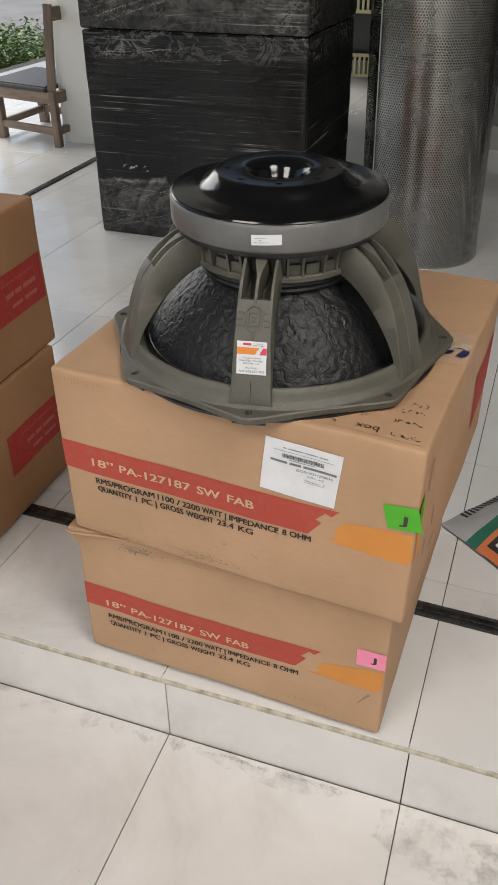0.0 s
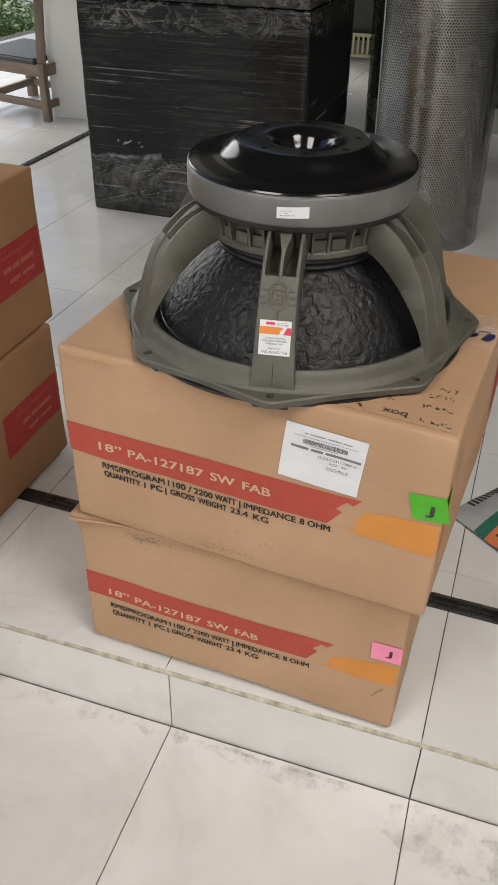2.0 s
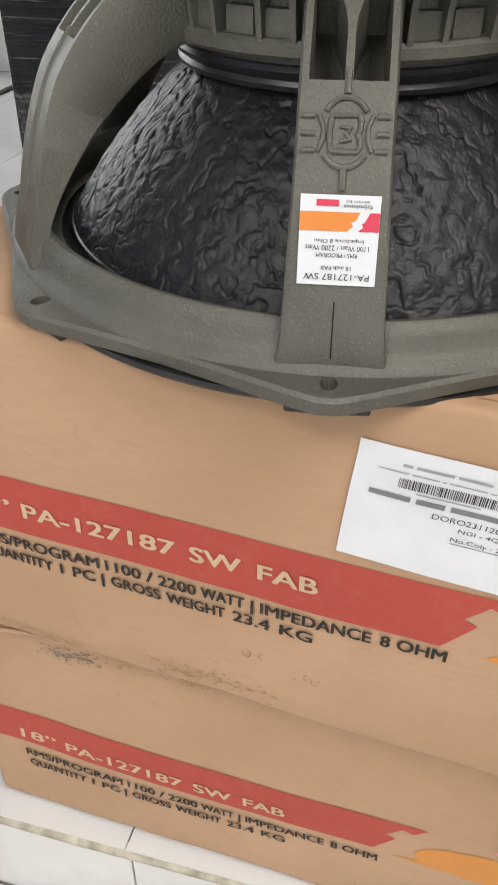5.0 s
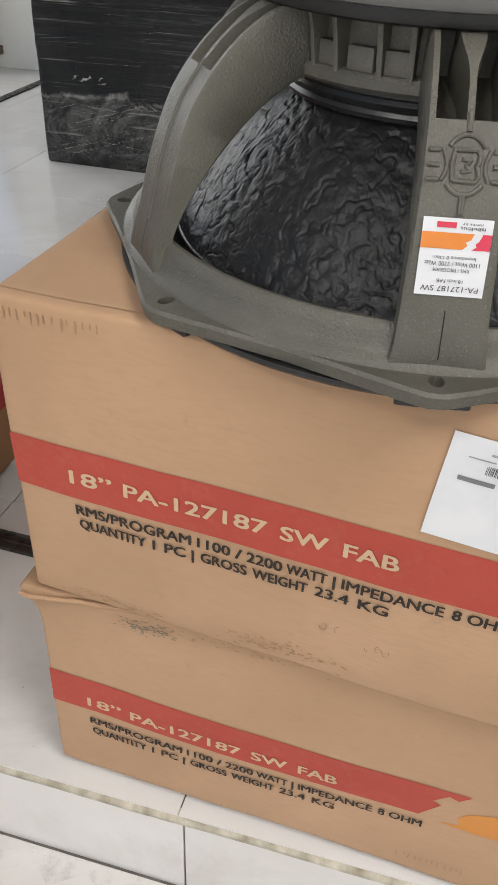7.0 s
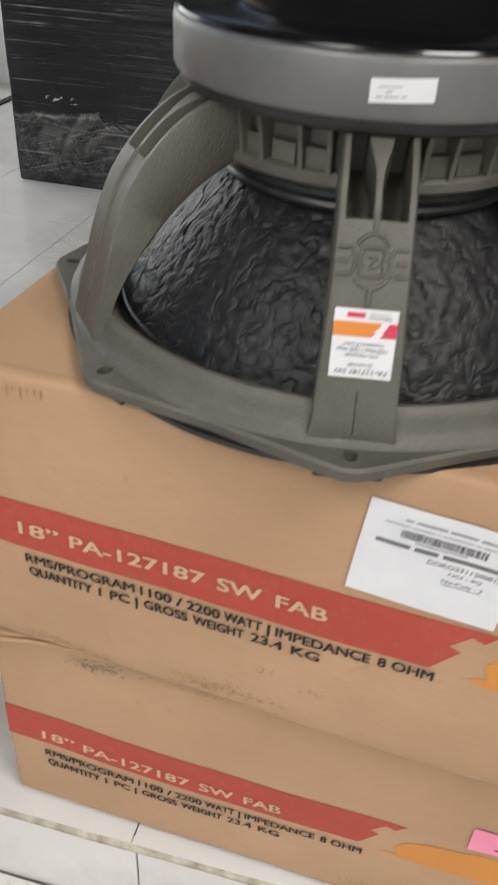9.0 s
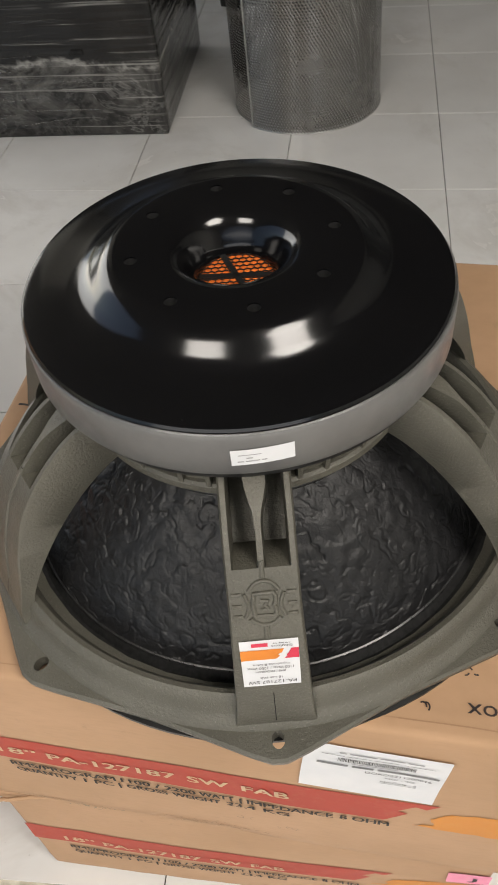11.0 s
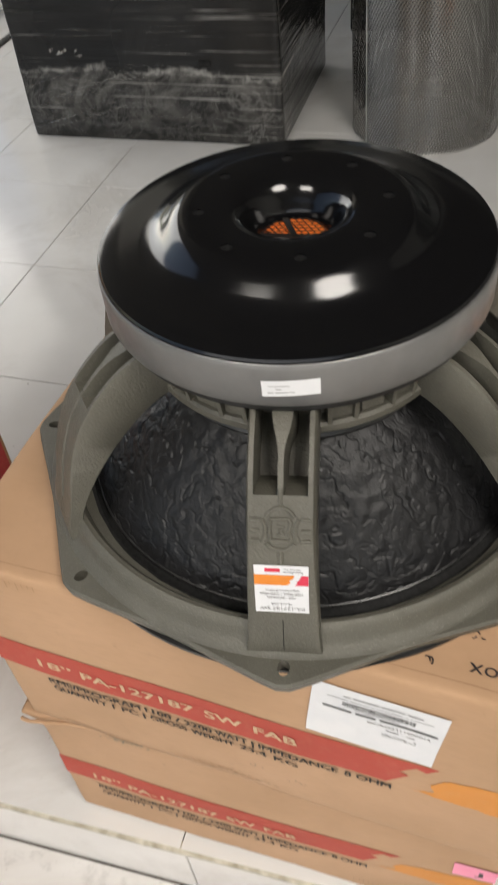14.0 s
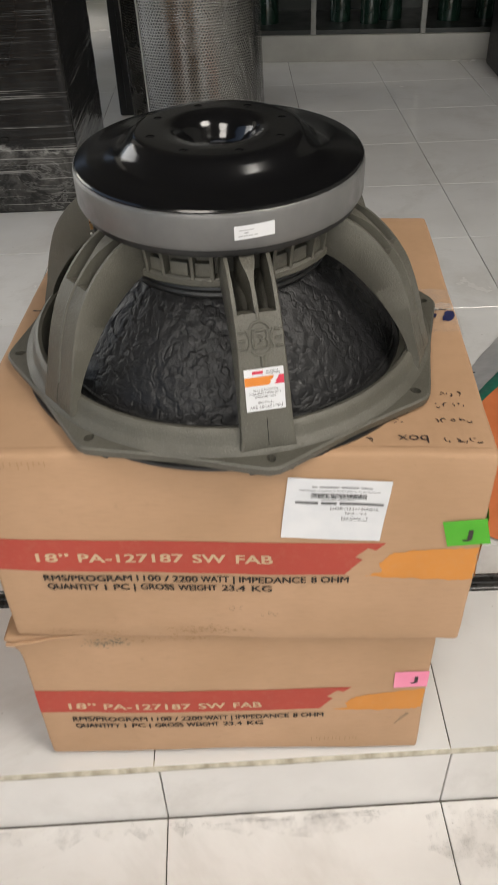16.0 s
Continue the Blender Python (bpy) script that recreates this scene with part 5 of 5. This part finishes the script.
# wire racks against the back wall, with an added dark board for the shade there
for z in (0.02, 0.42):
    rack = thing("wire_rack", pose(-1.15, 5.30, z), "cream slatted wire rack before a dark board added for shade", "rack", group="wire racks")
    part("rack_rail", box_bm(0, 0, 0.0, 0.75, 0.02, 0.02), M_WHITEWIRE, rack)
    part("rack_rail", box_bm(0, 0, 0.13, 0.75, 0.02, 0.15), M_WHITEWIRE, rack)
    slat = mesh_of(box_bm(-0.008, 0, 0.02, 0.008, 0.014, 0.13), "rack_slat", M_WHITEWIRE, False)
    for i in range(22):
        o = new("rack_slat", slat)
        o.parent, o.matrix_local = rack, pose(0.02 + i * 0.0338, 0.002, 0)
    if z > 0.1:
        # added dark sheet that stands in for the shaded back of the shop
        part("rack_back", box_bm(-0.15, 0.05, -0.30, 0.95, 0.07, 1.1, 0.003), M_SHELF, rack, "added dark board for the shade behind the racks")
        for x in (0.0, 0.73):
            part("rack_post", box_bm(x, 0.02, -0.42, x + 0.02, 0.04, 0.16), M_WHITEWIRE, rack)

# ---------------------------------------------------------------- bag beside the boxes
bag = thing("printed_bag", pose(0.362, 0.530, 0.0), "grey woven bag with green and orange print on the tiles", "bag")


def bag_top(u, v):
    """Across from the near-left corner: u to the right and towards the camera, v to the back."""
    p = Vector((0.0, 0.0, 0.0)) + Vector((0.42, -0.337, 0)) * u + Vector((0.40, 0.50, 0)) * v
    rise = 0.05 * min(1, 6 * u + 0.04) * min(1, 6 * v + 0.05) * min(1, 6 * (1 - u) + 0.05) * min(1, 6 * (1 - v) + 0.05)
    p.z = 0.004 + rise * (0.85 + 0.5 * noise.noise(Vector((u * 3, v * 3, 0)))) + 0.004 * noise.noise(Vector((u * 14, v * 14, 2)))
    return p


part("bag_body", patch_bm(bag_top, 0, 0, 1, 1, 40, 40), M_BAG, bag)


def bag_print(u, v):
    p = bag_top(u, v)
    p.z += 0.0012
    return p


part("bag_stripe", patch_bm(bag_print, 0.13, 0.0, 0.178, 1.0, 8, 30), M_BAGGREEN, bag, "dark green printed stripe")
part("bag_panel", patch_bm(bag_print, 0.178, 0.0, 1.0, 1.0, 24, 30), M_BAGORANGE, bag, "orange printed panel")


def bag_badge(u, v):
    p = bag_top(u, v)
    p.z += 0.0022
    return p


def bag_digit(u, v):
    p = bag_top(u, v)
    p.z += 0.003
    return p


part("bag_badge", patch_bm(bag_badge, 0.200, 0.025, 0.310, 0.115, 6, 6), M_BAGBLACK, bag, "black badge with white digits")
pts, faces = lettering("15", 0.076, 0.060, 0.03)
swap = np.c_[0.293 - pts[:, 0], 0.100 - pts[:, 1]]
part("bag_number", flat_bm(swap, faces, bag_digit), M_PAPER, bag, smooth=False)
tagged(part("bag_seam", bars_bm(lambda u, v: bag_print(v, u), [(0.08 + 0.016 * k, 0.004, 0.08 + 0.016 * k + 0.009, 0.040) for k in range(38)]), M_BAGBLACK, bag, "dark ribbed seam", smooth=False), kind="stuff")

# ---------------------------------------------------------------- dirt on the terrace
def dirt_material():
    m = Nodes("ground_in_dirt")
    m.set(Base_Color=(0.16, 0.145, 0.125), Roughness=0.8, Alpha=m.ramp(m.noise(32.0, 6.0, 0.72), (0.46, (0, 0, 0)), (0.80, (0.34, 0.34, 0.34))))
    return m.mat


M_DIRT = dirt_material()
for k, (x, y, sx, sy) in enumerate(((0.45, -0.055, 0.10, 0.045), (0.60, -0.09, 0.15, 0.08), (0.15, -0.020, 0.16, 0.016), (-0.2, -0.018, 0.18, 0.014))):
    ring = [(x + sx * math.cos(a * math.pi / 5), y + sy * math.sin(a * math.pi / 5)) for a in range(10)]
    tagged(part("floor_stain", ragged(lambda u, v: Vector((u, min(v, -0.002), -0.1352)), ring, k, 0.012, 4), M_DIRT, smooth=False), "grey dirt stain on the terrace tiles", "stain", kind="structure")

# ---------------------------------------------------------------- weeds by the road
weeds = bmesh.new()
rng = random.Random(2)
for _ in range(1100):
    x, y = rng.uniform(-6.2, -2.6), rng.uniform(5.75, 6.9)
    tall = rng.uniform(0.12, 0.36)
    for _ in range(16):
        a, f = rng.uniform(0, 6.28), rng.uniform(0.1, 1)
        spot = Vector((x + 0.10 * f * math.cos(a), y + 0.10 * f * math.sin(a), -0.2 + tall * f))
        way = Vector((math.cos(a), math.sin(a), rng.uniform(-0.3, 0.8))).normalized()
        side = way.cross(Vector((rng.uniform(-1, 1), rng.uniform(-1, 1), 1))).normalized()
        long, wide = rng.uniform(0.03, 0.07), rng.uniform(0.008, 0.018)
        weeds.faces.new([weeds.verts.new(p) for p in (spot, spot + way * long * 0.5 + side * wide, spot + way * long, spot + way * long * 0.5 - side * wide)])
weeds = part("weeds", weeds, M_LEAF, smooth=False)
tagged(weeds, "low green weeds along the roadside", "weeds", kind="stuff")

# ---------------------------------------------------------------- tiles, laid last
def tile_mesh(name, material, w, d, thick=0.008):
    return mesh_of(box_bm(0.0009, 0.0009, -thick, w - 0.0009, d - 0.0009, 0.0, 0.0009, 1), name, material)


full = tile_mesh("tile", M_TILE, PITCH, PITCH)
for j in range(13):
    for i in range(-9, 9):
        o = new("tile", full)
        o.parent, o.matrix_local = floor, GRID @ pose(i * PITCH, 0.4 + j * PITCH, 0)
# the first row is cut to the step's line
for i in range(-9, 9):
    ends = [GRID @ Vector((x, 0.4, 0)) for x in (i * PITCH + 0.0009, (i + 1) * PITCH - 0.0009)]
    bm = bmesh.new()
    base = [(ends[0].x - 0.0095, 0.0032), (ends[1].x - 0.0095, 0.0032), (ends[1].x, ends[1].y - 0.0009), (ends[0].x, ends[0].y - 0.0009)]
    low_ring = [bm.verts.new((x, y, -0.008)) for x, y in base]
    top_ring = [bm.verts.new((x, y, 0.0)) for x, y in base]
    bm.faces.new(top_ring)
    for k in range(4):
        bm.faces.new((low_ring[k], low_ring[(k + 1) % 4], top_ring[(k + 1) % 4], top_ring[k]))
    part("tile", bm, M_TILE, floor, smooth=False)
low = tile_mesh("tile", M_TILE_LOW, PITCH, PITCH)
for j in range(10):
    for i in range(-8, 8):
        o = new("tile", low)
        o.parent, o.matrix_local = low_floor, pose(-0.005 + i * 0.395, -0.4 * (j + 1) - 0.0028, -0.136) @ Matrix.Diagonal((0.9875, 1, 1, 1))
riser = mesh_of(box_bm(0.0009, 0.0, -0.142, 0.395 - 0.0009, 0.010, -0.0080, 0.0009, 1), "riser_tile", M_TILE_LOW)
for i in range(-8, 8):
    o = new("riser_tile", riser)
    o.parent, o.matrix_local = step, pose(-0.005 + i * 0.395, 0.0, 0)
